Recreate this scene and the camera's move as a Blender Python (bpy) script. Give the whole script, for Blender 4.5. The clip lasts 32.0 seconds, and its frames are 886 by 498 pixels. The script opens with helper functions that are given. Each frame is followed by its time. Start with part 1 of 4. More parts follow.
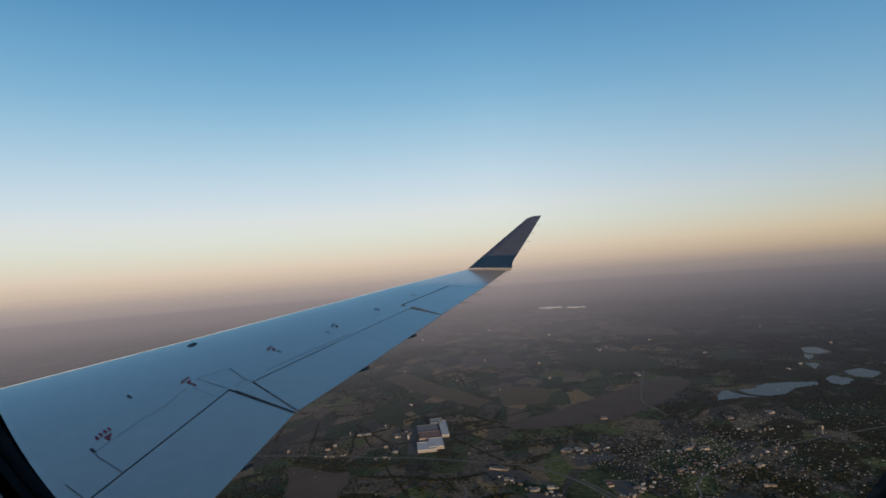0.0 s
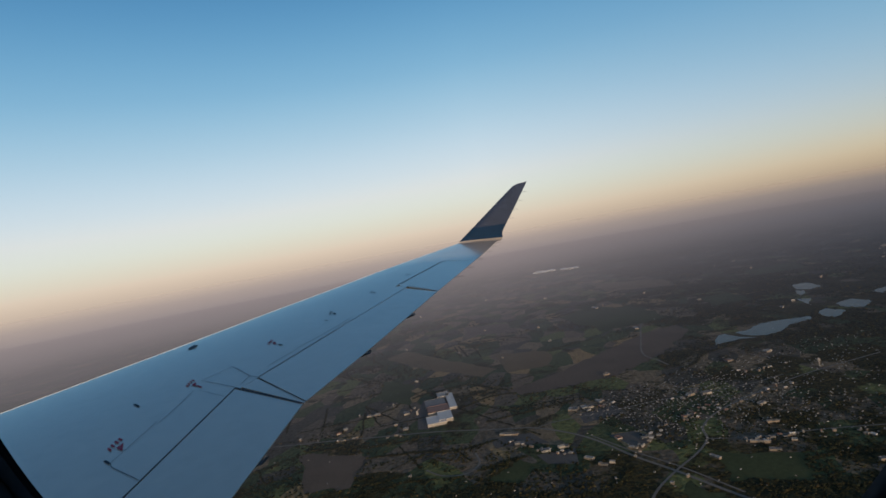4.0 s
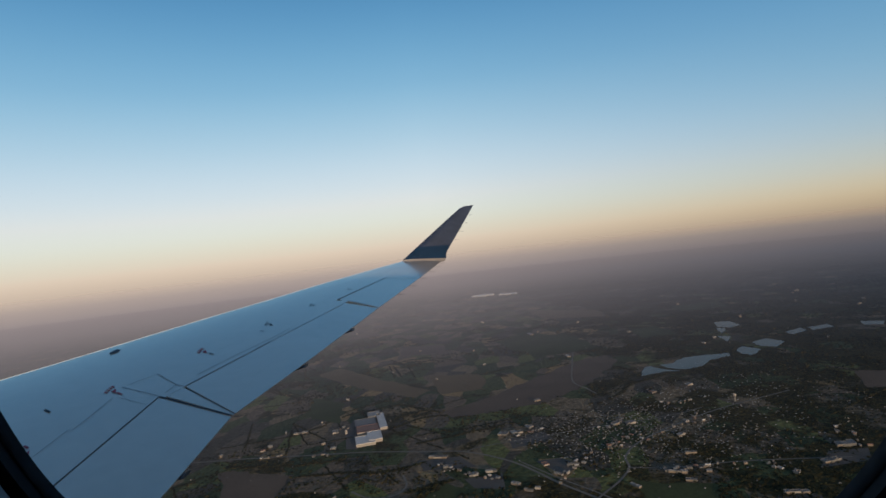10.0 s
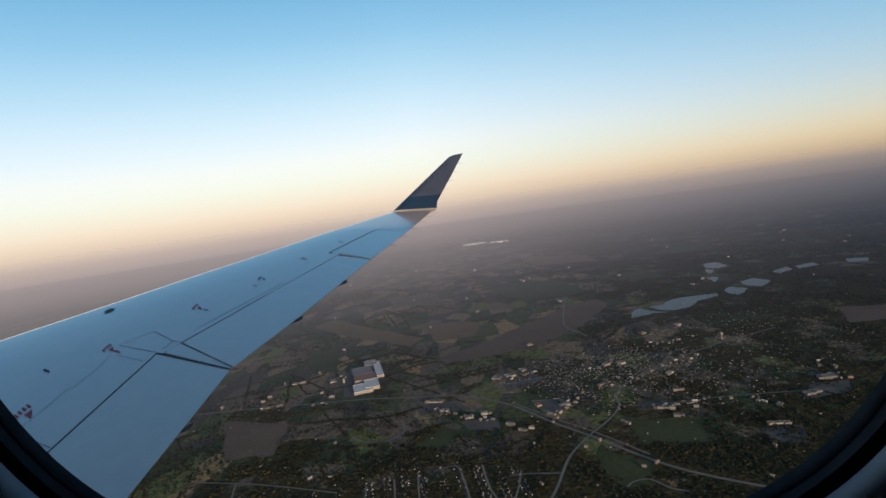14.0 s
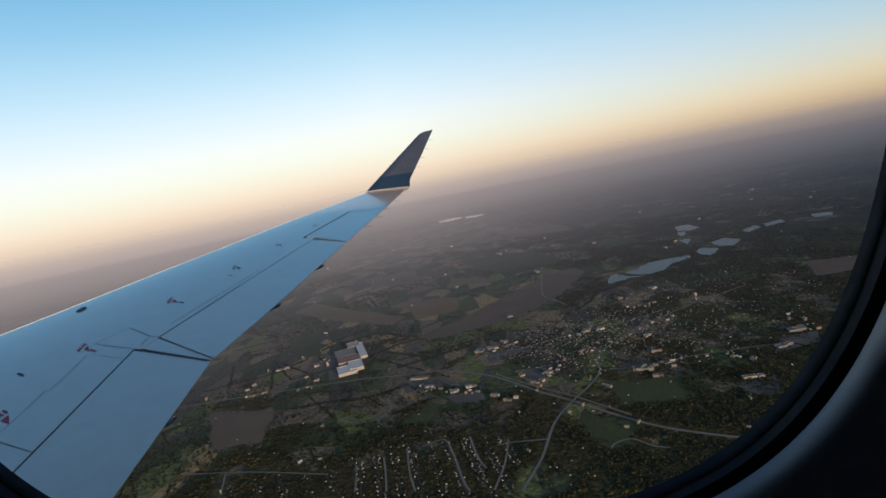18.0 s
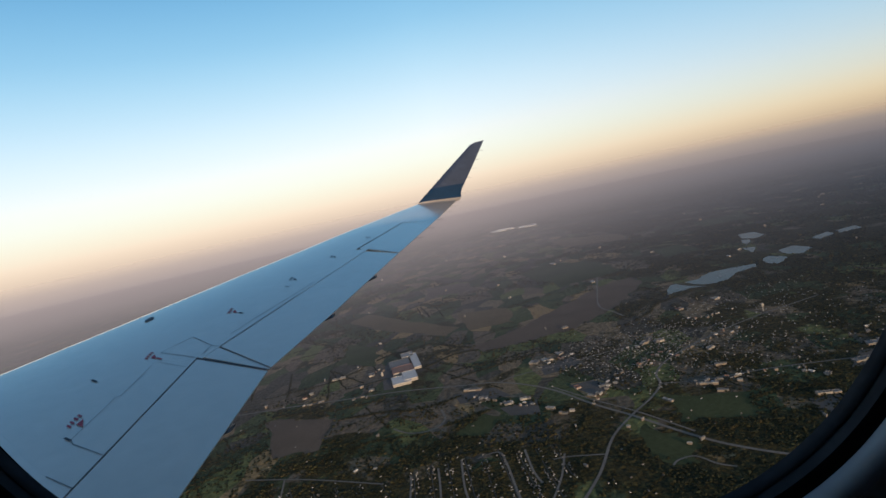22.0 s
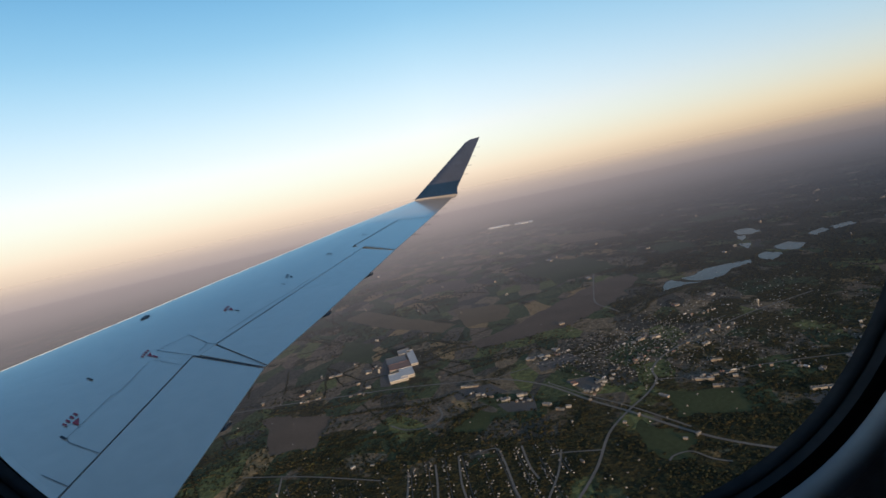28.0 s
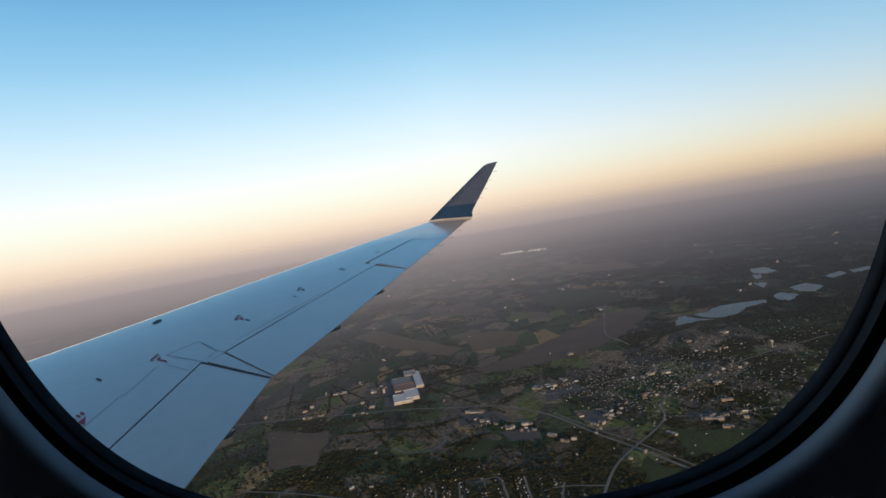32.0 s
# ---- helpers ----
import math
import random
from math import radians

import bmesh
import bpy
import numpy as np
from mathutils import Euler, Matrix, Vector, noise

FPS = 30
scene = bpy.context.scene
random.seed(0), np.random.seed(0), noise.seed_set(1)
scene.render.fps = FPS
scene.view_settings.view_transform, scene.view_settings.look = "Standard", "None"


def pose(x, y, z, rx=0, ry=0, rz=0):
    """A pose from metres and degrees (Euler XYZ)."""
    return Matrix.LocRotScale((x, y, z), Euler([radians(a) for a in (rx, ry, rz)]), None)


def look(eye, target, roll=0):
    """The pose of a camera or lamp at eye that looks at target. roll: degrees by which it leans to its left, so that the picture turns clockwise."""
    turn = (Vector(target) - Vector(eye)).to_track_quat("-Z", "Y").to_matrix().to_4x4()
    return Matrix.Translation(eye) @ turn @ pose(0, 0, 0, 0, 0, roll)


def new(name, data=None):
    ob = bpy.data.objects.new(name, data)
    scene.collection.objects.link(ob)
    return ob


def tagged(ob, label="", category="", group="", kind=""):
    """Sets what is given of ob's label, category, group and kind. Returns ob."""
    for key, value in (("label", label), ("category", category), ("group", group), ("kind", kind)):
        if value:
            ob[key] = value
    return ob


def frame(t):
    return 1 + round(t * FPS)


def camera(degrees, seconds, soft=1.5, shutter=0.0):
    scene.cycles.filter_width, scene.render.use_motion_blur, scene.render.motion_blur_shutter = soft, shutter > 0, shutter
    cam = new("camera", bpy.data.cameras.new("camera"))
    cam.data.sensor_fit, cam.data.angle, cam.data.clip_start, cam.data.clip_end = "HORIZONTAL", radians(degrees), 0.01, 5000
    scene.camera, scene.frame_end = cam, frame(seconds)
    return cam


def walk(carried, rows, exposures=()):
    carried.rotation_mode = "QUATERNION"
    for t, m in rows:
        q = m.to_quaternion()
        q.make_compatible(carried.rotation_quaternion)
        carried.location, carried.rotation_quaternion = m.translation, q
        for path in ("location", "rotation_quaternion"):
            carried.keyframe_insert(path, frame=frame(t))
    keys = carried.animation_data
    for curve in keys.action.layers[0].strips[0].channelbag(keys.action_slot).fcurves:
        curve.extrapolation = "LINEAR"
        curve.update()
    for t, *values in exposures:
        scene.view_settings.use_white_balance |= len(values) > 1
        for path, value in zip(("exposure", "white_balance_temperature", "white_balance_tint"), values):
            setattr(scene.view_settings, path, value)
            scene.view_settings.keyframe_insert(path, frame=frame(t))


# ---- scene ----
cam = camera(75.94, 32.0, soft=1.6)
PATH = [
    (0, (0.0265, -0.0190, 179.990), (9.807, 1.473, 180.333), -4.32),
    (0.5, (0.0265, -0.0190, 179.990), (9.809, 1.477, 180.260), -4.14),
    (1, (0.0265, -0.0140, 179.990), (9.806, 1.490, 180.301), -4.03),
    (1.5, (0.0265, -0.0140, 179.990), (9.804, 1.510, 180.273), -3.82),
    (2, (0.0265, -0.0120, 179.991), (9.813, 1.463, 180.208), -4.25),
    (2.5, (0.0245, -0.0150, 179.995), (9.826, 1.373, 180.095), -6.84),
    (3, (0.0185, -0.0180, 180.000), (9.816, 1.404, 180.018), -10.31),
    (3.5, (0.0255, -0.0190, 180.003), (9.823, 1.398, 179.940), -10.69),
    (5.5, (0.0245, -0.0100, 180.009), (9.854, 1.128, 179.696), -8.22),
    (6, (0.0145, -0.0040, 180.009), (9.877, 0.744, 179.593), -9.77),
    (6.5, (-0.0015, 0.0120, 180.002), (9.880, 0.506, 179.675), -9.36),
    (7, (0.0115, 0.0110, 180.004), (9.909, 0.258, 180.026), -11.98),
    (7.5, (0.0000, 0.0390, 180.004), (9.861, -0.548, 180.651), -10.52),
    (8, (-0.0040, 0.0570, 180.010), (9.837, -0.817, 180.646), -11.09),
    (8.5, (-0.0180, 0.0870, 180.013), (9.797, -1.039, 180.660), -9.77),
    (9, (-0.0150, 0.0810, 180.013), (9.800, -1.077, 180.596), -10.02),
    (9.5, (-0.0010, 0.0500, 180.003), (9.884, -0.441, 180.228), -8.12),
    (10, (0.0150, 0.0160, 179.997), (9.909, 0.349, 180.077), -6.42),
    (10.5, (-0.0060, -0.0090, 179.995), (9.871, 0.653, 179.867), -3.78),
    (11, (-0.0110, -0.0470, 180.003), (9.611, 2.258, 179.656), -6.26),
    (11.5, (-0.0310, -0.0980, 180.013), (9.288, 3.219, 179.616), -11.39),
    (12, (-0.0230, -0.0920, 180.013), (9.163, 3.552, 179.426), -9.89),
    (12.5, (-0.0020, -0.0570, 180.005), (9.492, 2.604, 179.116), -7.45),
    (13, (0.0170, -0.0280, 180.000), (9.692, 1.858, 179.077), -8.31),
    (13.5, (0.0270, -0.0120, 180.002), (9.840, 0.987, 179.161), -7.86),
    (14, (0.0200, 0.0160, 180.000), (9.882, 0.305, 179.189), -8.00),
    (14.5, (0.0210, 0.0110, 179.998), (9.873, 0.053, 179.025), -10.40),
    (16.5, (0.0110, 0.0240, 180.004), (9.832, -0.137, 178.765), -10.52),
    (17, (0.0260, 0.0120, 179.996), (9.849, -0.113, 178.766), -10.45),
    (17.5, (0.0180, 0.0070, 180.002), (9.841, -0.087, 178.769), -10.63),
    (18, (0.0180, 0.0070, 180.005), (9.836, -0.041, 178.735), -11.07),
    (18.5, (0.0190, 0.0060, 180.007), (9.830, 0.051, 178.685), -11.30),
    (19, (0.0190, -0.0120, 179.998), (9.812, 0.950, 178.907), -11.53),
    (19.5, (0.0270, -0.0230, 180.004), (9.802, 1.208, 179.033), -11.42),
    (20, (0.0220, -0.0120, 180.001), (9.826, 1.016, 179.084), -11.82),
    (20.5, (0.0260, -0.0140, 180.006), (9.839, 0.925, 179.087), -12.13),
    (21, (0.0230, -0.0070, 180.002), (9.839, 0.873, 179.067), -12.12),
    (21.5, (0.0260, -0.0110, 180.003), (9.846, 0.842, 179.081), -11.92),
    (22, (0.0260, -0.0070, 180.000), (9.851, 0.807, 179.094), -12.12),
    (22.5, (0.0260, -0.0120, 180.001), (9.852, 0.795, 179.106), -12.11),
    (23, (0.0260, -0.0110, 179.998), (9.851, 0.792, 179.085), -12.12),
    (23.5, (0.0220, -0.0120, 180.002), (9.838, 0.795, 178.996), -12.22),
    (24, (0.0220, -0.0100, 180.003), (9.834, 0.789, 178.951), -12.31),
    (24.5, (0.0210, -0.0120, 180.004), (9.831, 0.790, 178.937), -12.31),
    (25, (0.0250, -0.0120, 180.003), (9.833, 0.797, 178.927), -12.00),
    (25.5, (0.0220, -0.0150, 180.004), (9.832, 0.792, 178.947), -11.89),
    (27.5, (0.0280, -0.0130, 180.000), (9.848, 0.762, 179.013), -12.66),
    (28, (0.0260, -0.0100, 180.000), (9.848, 0.756, 179.028), -12.25),
    (28.5, (0.0180, -0.0100, 180.002), (9.841, 0.742, 179.029), -12.06),
    (29, (0.0240, -0.0100, 180.001), (9.849, 0.740, 179.041), -11.87),
    (29.5, (0.0160, -0.0090, 180.002), (9.840, 0.729, 179.028), -11.87),
    (30, (0.0210, -0.0090, 180.002), (9.841, 0.773, 179.013), -11.69),
    (30.5, (0.0020, -0.0110, 179.994), (9.809, 0.872, 178.968), -8.43),
    (31, (-0.0110, -0.0080, 179.984), (9.797, 1.105, 179.402), -8.81),
    (31.5, (0.0020, -0.0100, 179.989), (9.827, 1.113, 179.512), -11.09),
    (32, (0.0060, -0.0040, 179.986), (9.849, 0.903, 179.437), -9.23),
]
EXPOSURES = [(0, -0.40, 6050, 10), (9, -0.38, 6050, 10), (11, -0.28, 6100, 10), (12, -0.10, 6120, 10), (13, -0.02, 6150, 10), (32, 0.05, 6170, 10)]
walk(cam, [(t, look(eye, target, roll)) for t, eye, target, roll in PATH], EXPOSURES)

H = 180.0  # eye height over the ground
BANK = Matrix.Translation((0, 0, H)) @ Matrix.Rotation(radians(2.224), 4, 'X') @ Matrix.Rotation(radians(-2.850), 4, 'Y') @ Matrix.Translation((0, 0, -H))  # how the aircraft leans

# ---- world, sun ----
SUN_ELEV, SUN_AZ = radians(6.2), radians(205)   # where the sun stands, azimuth from +x towards +y
world = bpy.data.worlds.new("evening_sky")
scene.world = world
world.use_nodes = True
wn, wl = world.node_tree.nodes, world.node_tree.links
wn.clear()


def srgb(r, g, b):
    def lin(v):
        v /= 255
        return v / 12.92 if v <= 0.04045 else ((v + 0.055) / 1.055) ** 2.4
    return (lin(r), lin(g), lin(b), 1.0)


def sky_ramp(stops):
    """Colour by height over the horizon in degrees, -5 to 60."""
    n = wn.new("ShaderNodeValToRGB")
    n.color_ramp.interpolation = "B_SPLINE"
    el = n.color_ramp.elements
    while len(el) > 1:
        el.remove(el[-1])
    for k, (deg, col, *gain) in enumerate(stops):
        e = el[0] if k == 0 else el.new((deg + 5) / 65)
        e.position, e.color = (deg + 5) / 65, [c * (gain[0] if gain else 1.0) for c in srgb(*col)[:3]] + [1.0]
    return n


coord = wn.new("ShaderNodeTexCoord")
split = wn.new("ShaderNodeSeparateXYZ")
wl.new(coord.outputs["Generated"], split.inputs[0])
rise = wn.new("ShaderNodeMath"); rise.operation = "ARCSINE"
wl.new(split.outputs["Z"], rise.inputs[0])
span = wn.new("ShaderNodeMapRange")
for key, v in (("From Min", radians(-5)), ("From Max", radians(60)), ("To Min", 0), ("To Max", 1)):
    span.inputs[key].default_value = v
wl.new(rise.outputs[0], span.inputs["Value"])
# glow colours of the haze rings by degrees below the horizon
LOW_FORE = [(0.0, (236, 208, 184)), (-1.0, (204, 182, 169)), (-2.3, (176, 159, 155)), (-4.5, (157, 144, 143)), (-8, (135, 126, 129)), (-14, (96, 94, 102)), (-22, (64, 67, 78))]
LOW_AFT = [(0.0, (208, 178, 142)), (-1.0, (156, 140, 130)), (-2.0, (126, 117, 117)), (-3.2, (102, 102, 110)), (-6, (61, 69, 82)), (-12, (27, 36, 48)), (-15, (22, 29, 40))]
SKY_FORE = [(-4.5, (150, 136, 136)), (-2.3, (176, 159, 155)), (-1.0, (204, 182, 169)), (0.0, (236, 208, 184)), (1.6, (254, 228, 202), 1.06),
            (4.0, (255, 243, 225), 1.12), (7.5, (238, 246, 250), 1.04), (12, (200, 230, 245)), (17, (150, 204, 234)), (24, (98, 164, 210)), (32, (68, 126, 178)), (45, (69, 107, 150)), (60, (73, 100, 133))]
SKY_AFT = [(-4.5, (98, 97, 102)), (-2.0, (126, 117, 117)), (-1.0, (156, 140, 130)), (0.0, (208, 178, 142)), (1.4, (232, 208, 166)),
           (3.2, (220, 215, 198)), (6, (186, 209, 220)), (10, (146, 194, 222)), (14, (122, 178, 214)), (19, (100, 159, 204)), (25, (82, 140, 190)), (32, (63, 116, 172)), (45, (67, 106, 150)), (60, (73, 100, 133))]
SKY_WEST = [(-4.5, (128, 106, 94)), (-1.0, (210, 160, 112)), (0.0, (250, 190, 126)), (2, (255, 214, 154)), (6, (253, 228, 186)), (12, (236, 226, 206)), (20, (196, 206, 210)), (32, (142, 170, 196)), (45, (102, 138, 176)), (60, (80, 116, 158))]
fore, aft = sky_ramp(SKY_FORE), sky_ramp(SKY_AFT)
west = sky_ramp(SKY_WEST)
for ramp in (fore, aft, west):
    wl.new(span.outputs[0], ramp.inputs[0])
side = wn.new("ShaderNodeMapRange")
for key, v in (("From Min", 0.05), ("From Max", -0.68), ("To Min", 0), ("To Max", 1)):
    side.inputs[key].default_value = v
wl.new(split.outputs["Y"], side.inputs["Value"])
both = wn.new("ShaderNodeMix"); both.data_type = "RGBA"
wl.new(side.outputs[0], both.inputs["Factor"]); wl.new(fore.outputs[0], both.inputs["A"]); wl.new(aft.outputs[0], both.inputs["B"])
sunward = wn.new("ShaderNodeMapRange")   # the sky beyond the fuselage, over the low sun
for key, v in (("From Min", 0.15), ("From Max", -0.7), ("To Min", 0), ("To Max", 1)):
    sunward.inputs[key].default_value = v
wl.new(split.outputs["X"], sunward.inputs["Value"])
whole = wn.new("ShaderNodeMix"); whole.data_type = "RGBA"
wl.new(sunward.outputs[0], whole.inputs["Factor"]); wl.new(both.outputs["Result"], whole.inputs["A"]); wl.new(west.outputs[0], whole.inputs["B"])
air = wn.new("ShaderNodeTexSky")
air.sky_type, air.sun_disc, air.sun_elevation, air.sun_rotation = "NISHITA", False, SUN_ELEV, radians(90) - SUN_AZ
bg_air = wn.new("ShaderNodeBackground"); bg_air.inputs["Strength"].default_value = 0.02
bg_glow = wn.new("ShaderNodeBackground"); bg_glow.inputs["Strength"].default_value = 0.95
wl.new(air.outputs[0], bg_air.inputs["Color"]); wl.new(whole.outputs["Result"], bg_glow.inputs["Color"])
total = wn.new("ShaderNodeAddShader")
wl.new(bg_air.outputs[0], total.inputs[0]); wl.new(bg_glow.outputs[0], total.inputs[1])
wout = wn.new("ShaderNodeOutputWorld")
wl.new(total.outputs[0], wout.inputs[0])

sun_data = bpy.data.lights.new("sun", "SUN")
sun_data.energy, sun_data.angle, sun_data.color = 5.0, radians(0.8), (1.0, 0.72, 0.46)
sun = new("sun", sun_data)
s_dir = Vector((math.cos(SUN_AZ) * math.cos(SUN_ELEV), math.sin(SUN_AZ) * math.cos(SUN_ELEV), math.sin(SUN_ELEV)))
sun.matrix_world = look((0, 0, 300), Vector((0, 0, 300)) - s_dir)


# ---- materials ----
def material(name, color, rough=0.6, metal=0.0, vary=0.15, scale=3.0, fine=40.0, bump=0.0, spec=0.5, coat=0.0, island=0.0, random_ob=0.0, color2=None):
    """Principled surface with two scales of variation."""
    m = bpy.data.materials.new(name)
    m.use_nodes = True
    nt = m.node_tree
    n, l = nt.nodes, nt.links
    b = n["Principled BSDF"]
    b.inputs["Roughness"].default_value, b.inputs["Metallic"].default_value = rough, metal
    b.inputs["Specular IOR Level"].default_value = spec
    b.inputs["Coat Weight"].default_value, b.inputs["Coat Roughness"].default_value = coat, 0.16
    tc = n.new("ShaderNodeTexCoord")
    a = n.new("ShaderNodeTexNoise"); a.inputs["Scale"].default_value, a.inputs["Detail"].default_value = scale, 5
    f = n.new("ShaderNodeTexNoise"); f.inputs["Scale"].default_value, f.inputs["Detail"].default_value = fine, 3
    l.new(tc.outputs["Object"], a.inputs["Vector"]); l.new(tc.outputs["Object"], f.inputs["Vector"])
    add = n.new("ShaderNodeMath"); add.operation = "ADD"
    l.new(a.outputs["Fac"], add.inputs[0]); l.new(f.outputs["Fac"], add.inputs[1])
    mix = n.new("ShaderNodeMix"); mix.data_type = "RGBA"
    c2 = color2 or tuple(min(1, c * (1 + vary)) for c in color)
    c1 = color if color2 else tuple(c * (1 - vary) for c in color)
    mix.inputs["A"].default_value, mix.inputs["B"].default_value = (*c1, 1), (*c2, 1)
    mr = n.new("ShaderNodeMapRange")
    mr.inputs["From Min"].default_value, mr.inputs["From Max"].default_value = 0.7, 1.3
    l.new(add.outputs[0], mr.inputs["Value"]); l.new(mr.outputs[0], mix.inputs["Factor"])
    out = mix.outputs["Result"]
    if island or random_ob:
        src = n.new("ShaderNodeNewGeometry").outputs["Random Per Island"] if island else n.new("ShaderNodeObjectInfo").outputs["Random"]
        hsv = n.new("ShaderNodeHueSaturation")
        k = island or random_ob
        vr = n.new("ShaderNodeMapRange")
        vr.inputs["To Min"].default_value, vr.inputs["To Max"].default_value = 1 - k, 1 + k
        l.new(src, vr.inputs["Value"]); l.new(vr.outputs[0], hsv.inputs["Value"]); l.new(out, hsv.inputs["Color"])
        hr = n.new("ShaderNodeMapRange")
        hr.inputs["To Min"].default_value, hr.inputs["To Max"].default_value = 0.5 - 0.06 * k, 0.5 + 0.06 * k
        mul = n.new("ShaderNodeMath"); mul.operation = "FRACT"
        m7 = n.new("ShaderNodeMath"); m7.operation = "MULTIPLY"; m7.inputs[1].default_value = 7.31
        l.new(src, m7.inputs[0]); l.new(m7.outputs[0], mul.inputs[0]); l.new(mul.outputs[0], hr.inputs["Value"]); l.new(hr.outputs[0], hsv.inputs["Hue"])
        out = hsv.outputs["Color"]
    l.new(out, b.inputs["Base Color"])
    if bump:
        bp = n.new("ShaderNodeBump"); bp.inputs["Strength"].default_value, bp.inputs["Distance"].default_value = bump, 0.01
        l.new(f.outputs["Fac"], bp.inputs["Height"]); l.new(bp.outputs[0], b.inputs["Normal"])
    return m


WING_PAINT = material("wing_grey_paint", (0.60, 0.495, 0.395), 0.36, 0.42, 0.07, 0.7, 9, 0.02, 0.5, 1.0)
WING_PAINT.node_tree.nodes["Principled BSDF"].inputs["Coat IOR"].default_value = 1.7
BARE_METAL = material("polished_leading_edge", (0.91, 0.91, 0.90), 0.16, 1.0, 0.05, 2, 30)
SEAM = material("dark_seam_sealant", (0.03, 0.035, 0.045), 0.7, 0, 0.2, 5, 50)
FAINT_SEAM = material("faint_panel_joint", (0.10, 0.105, 0.115), 0.7, 0, 0.25, 6, 50)
FAIRING = material("dark_fairing_paint", (0.06, 0.065, 0.075), 0.5, 0, 0.15, 4, 30)
# paler tone puts the navy winglet's sky reflection into its base colour
NAVY_SHEEN = material("winglet_paint_with_sky_sheen", (0.021, 0.033, 0.068), 0.5, 0, 0.2, 2.5, 20, 0, 0.08)
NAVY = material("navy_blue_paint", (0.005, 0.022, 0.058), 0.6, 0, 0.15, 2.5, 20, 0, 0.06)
RED_MARK = material("red_stencil_paint", (0.32, 0.03, 0.05), 0.6, 0, 0.2, 20, 90)
BLACK_MARK = material("black_stencil_paint", (0.02, 0.02, 0.03), 0.6, 0, 0.2, 20, 90)
NACELLE = material("nacelle_dark_blue_paint", (0.03, 0.045, 0.08), 0.35, 0, 0.15, 1.5, 15, 0, 0.5, 0.2)
RUBBER = material("black_window_seal", (0.006, 0.006, 0.007), 0.75, 0, 0.3, 12, 160, 0.15, 0.2)
REVEAL = material("matt_black_reveal", (0.005, 0.005, 0.006), 1.0, 0, 0.3, 12, 160, 0, 0.0)
FRAME_GREY = material("dark_grey_window_frame", (0.075, 0.08, 0.09), 0.6, 0, 0.2, 12, 120, 0.1, 0.4)
TRIM = material("satin_window_trim", (0.55, 0.56, 0.57), 0.34, 0, 0.04, 10, 160, 0.02)
PLASTIC = material("pale_grey_cabin_plastic", (0.70, 0.71, 0.72), 0.38, 0, 0.05, 8, 260, 0.06, 0.5)
LINING = material("grey_cabin_lining", (0.45, 0.45, 0.46), 0.8, 0, 0.15, 3, 60, 0.1, 0.2)
SKIN = material("white_fuselage_paint", (0.6, 0.61, 0.62), 0.35, 0, 0.05, 1, 12)


def glass_material():
    m = bpy.data.materials.new("clear_window_acrylic")
    m.use_nodes = True
    n, l = m.node_tree.nodes, m.node_tree.links
    n.clear()
    t, g, mx, o = n.new("ShaderNodeBsdfTransparent"), n.new("ShaderNodeBsdfGlossy"), n.new("ShaderNodeMixShader"), n.new("ShaderNodeOutputMaterial")
    t.inputs["Color"].default_value = (0.97, 0.98, 0.98, 1)
    g.inputs["Roughness"].default_value = 0.04
    fr = n.new("ShaderNodeFresnel"); fr.inputs["IOR"].default_value = 1.03
    l.new(fr.outputs[0], mx.inputs[0]); l.new(t.outputs[0], mx.inputs[1]); l.new(g.outputs[0], mx.inputs[2]); l.new(mx.outputs[0], o.inputs[0])
    return m


GLASS = glass_material()


# ---- building helpers ----
def mesh_object(name, verts, faces, mat, smooth=False):
    me = bpy.data.meshes.new(name)
    me.from_pydata([tuple(v) for v in verts], [], faces)
    me.materials.append(mat)
    if smooth:
        me.polygons.foreach_set("use_smooth", [True] * len(me.polygons))
        me.set_sharp_from_angle(angle=radians(38))
    me.update()
    return new(name, me)


def child(ob, parent, label=""):
    ob.parent = parent
    if label:
        tagged(ob, label)
    return ob


def part(name, bm, mat, parent, label="", smooth=False):
    me = bpy.data.meshes.new(name)
    bm.to_mesh(me)
    bm.free()
    me.materials.append(mat)
    if smooth:
        me.polygons.foreach_set("use_smooth", [True] * len(me.polygons))
    return child(new(name, me), parent, label)


def aboard(ob):
    ob.matrix_world = BANK
    return ob


def empty(name, at=(0, 0, 0)):
    ob = new(name)
    ob.location = at
    return ob


def loft(rings, closed=True, caps=True):
    """Faces between rings of equally many points."""
    k = len(rings[0])
    verts = [v for ring in rings for v in ring]
    faces = []
    for a in range(len(rings) - 1):
        for b in range(k if closed else k - 1):
            c = (b + 1) % k
            faces.append((a * k + b, a * k + c, (a + 1) * k + c, (a + 1) * k + b))
    if caps:
        faces.append(tuple(reversed(range(k))))
        faces.append(tuple((len(rings) - 1) * k + b for b in range(k)))
    return verts, faces


# ---- the aircraft wing ----
# All in the aircraft's axes: x outboard, y ahead, z up from the eye; lifted by H.
PLANE = (-1.856, 0.1192, 0.0722)


def interp(x, table):
    return float(np.interp(x, [p[0] for p in table], [p[1] for p in table]))


LE_LINE = [(-0.4, 6.85), (3.97, 4.43), (5.3, 3.70), (6.5, 3.07), (7.25, 2.65), (8.25, 2.12), (9.45, 1.41), (9.98, 1.09)]
TE_LINE = [(-0.4, 1.80), (4.02, 1.765), (5.0, 1.525), (7.03, 1.07), (8.95, 0.62), (9.9, 0.42), (10.2, 0.34)]


def y_le(x):
    return interp(x, LE_LINE)


def y_te(x):
    return interp(x, TE_LINE)


def z_plane(x, y):
    return PLANE[0] + PLANE[1] * x + PLANE[2] * y


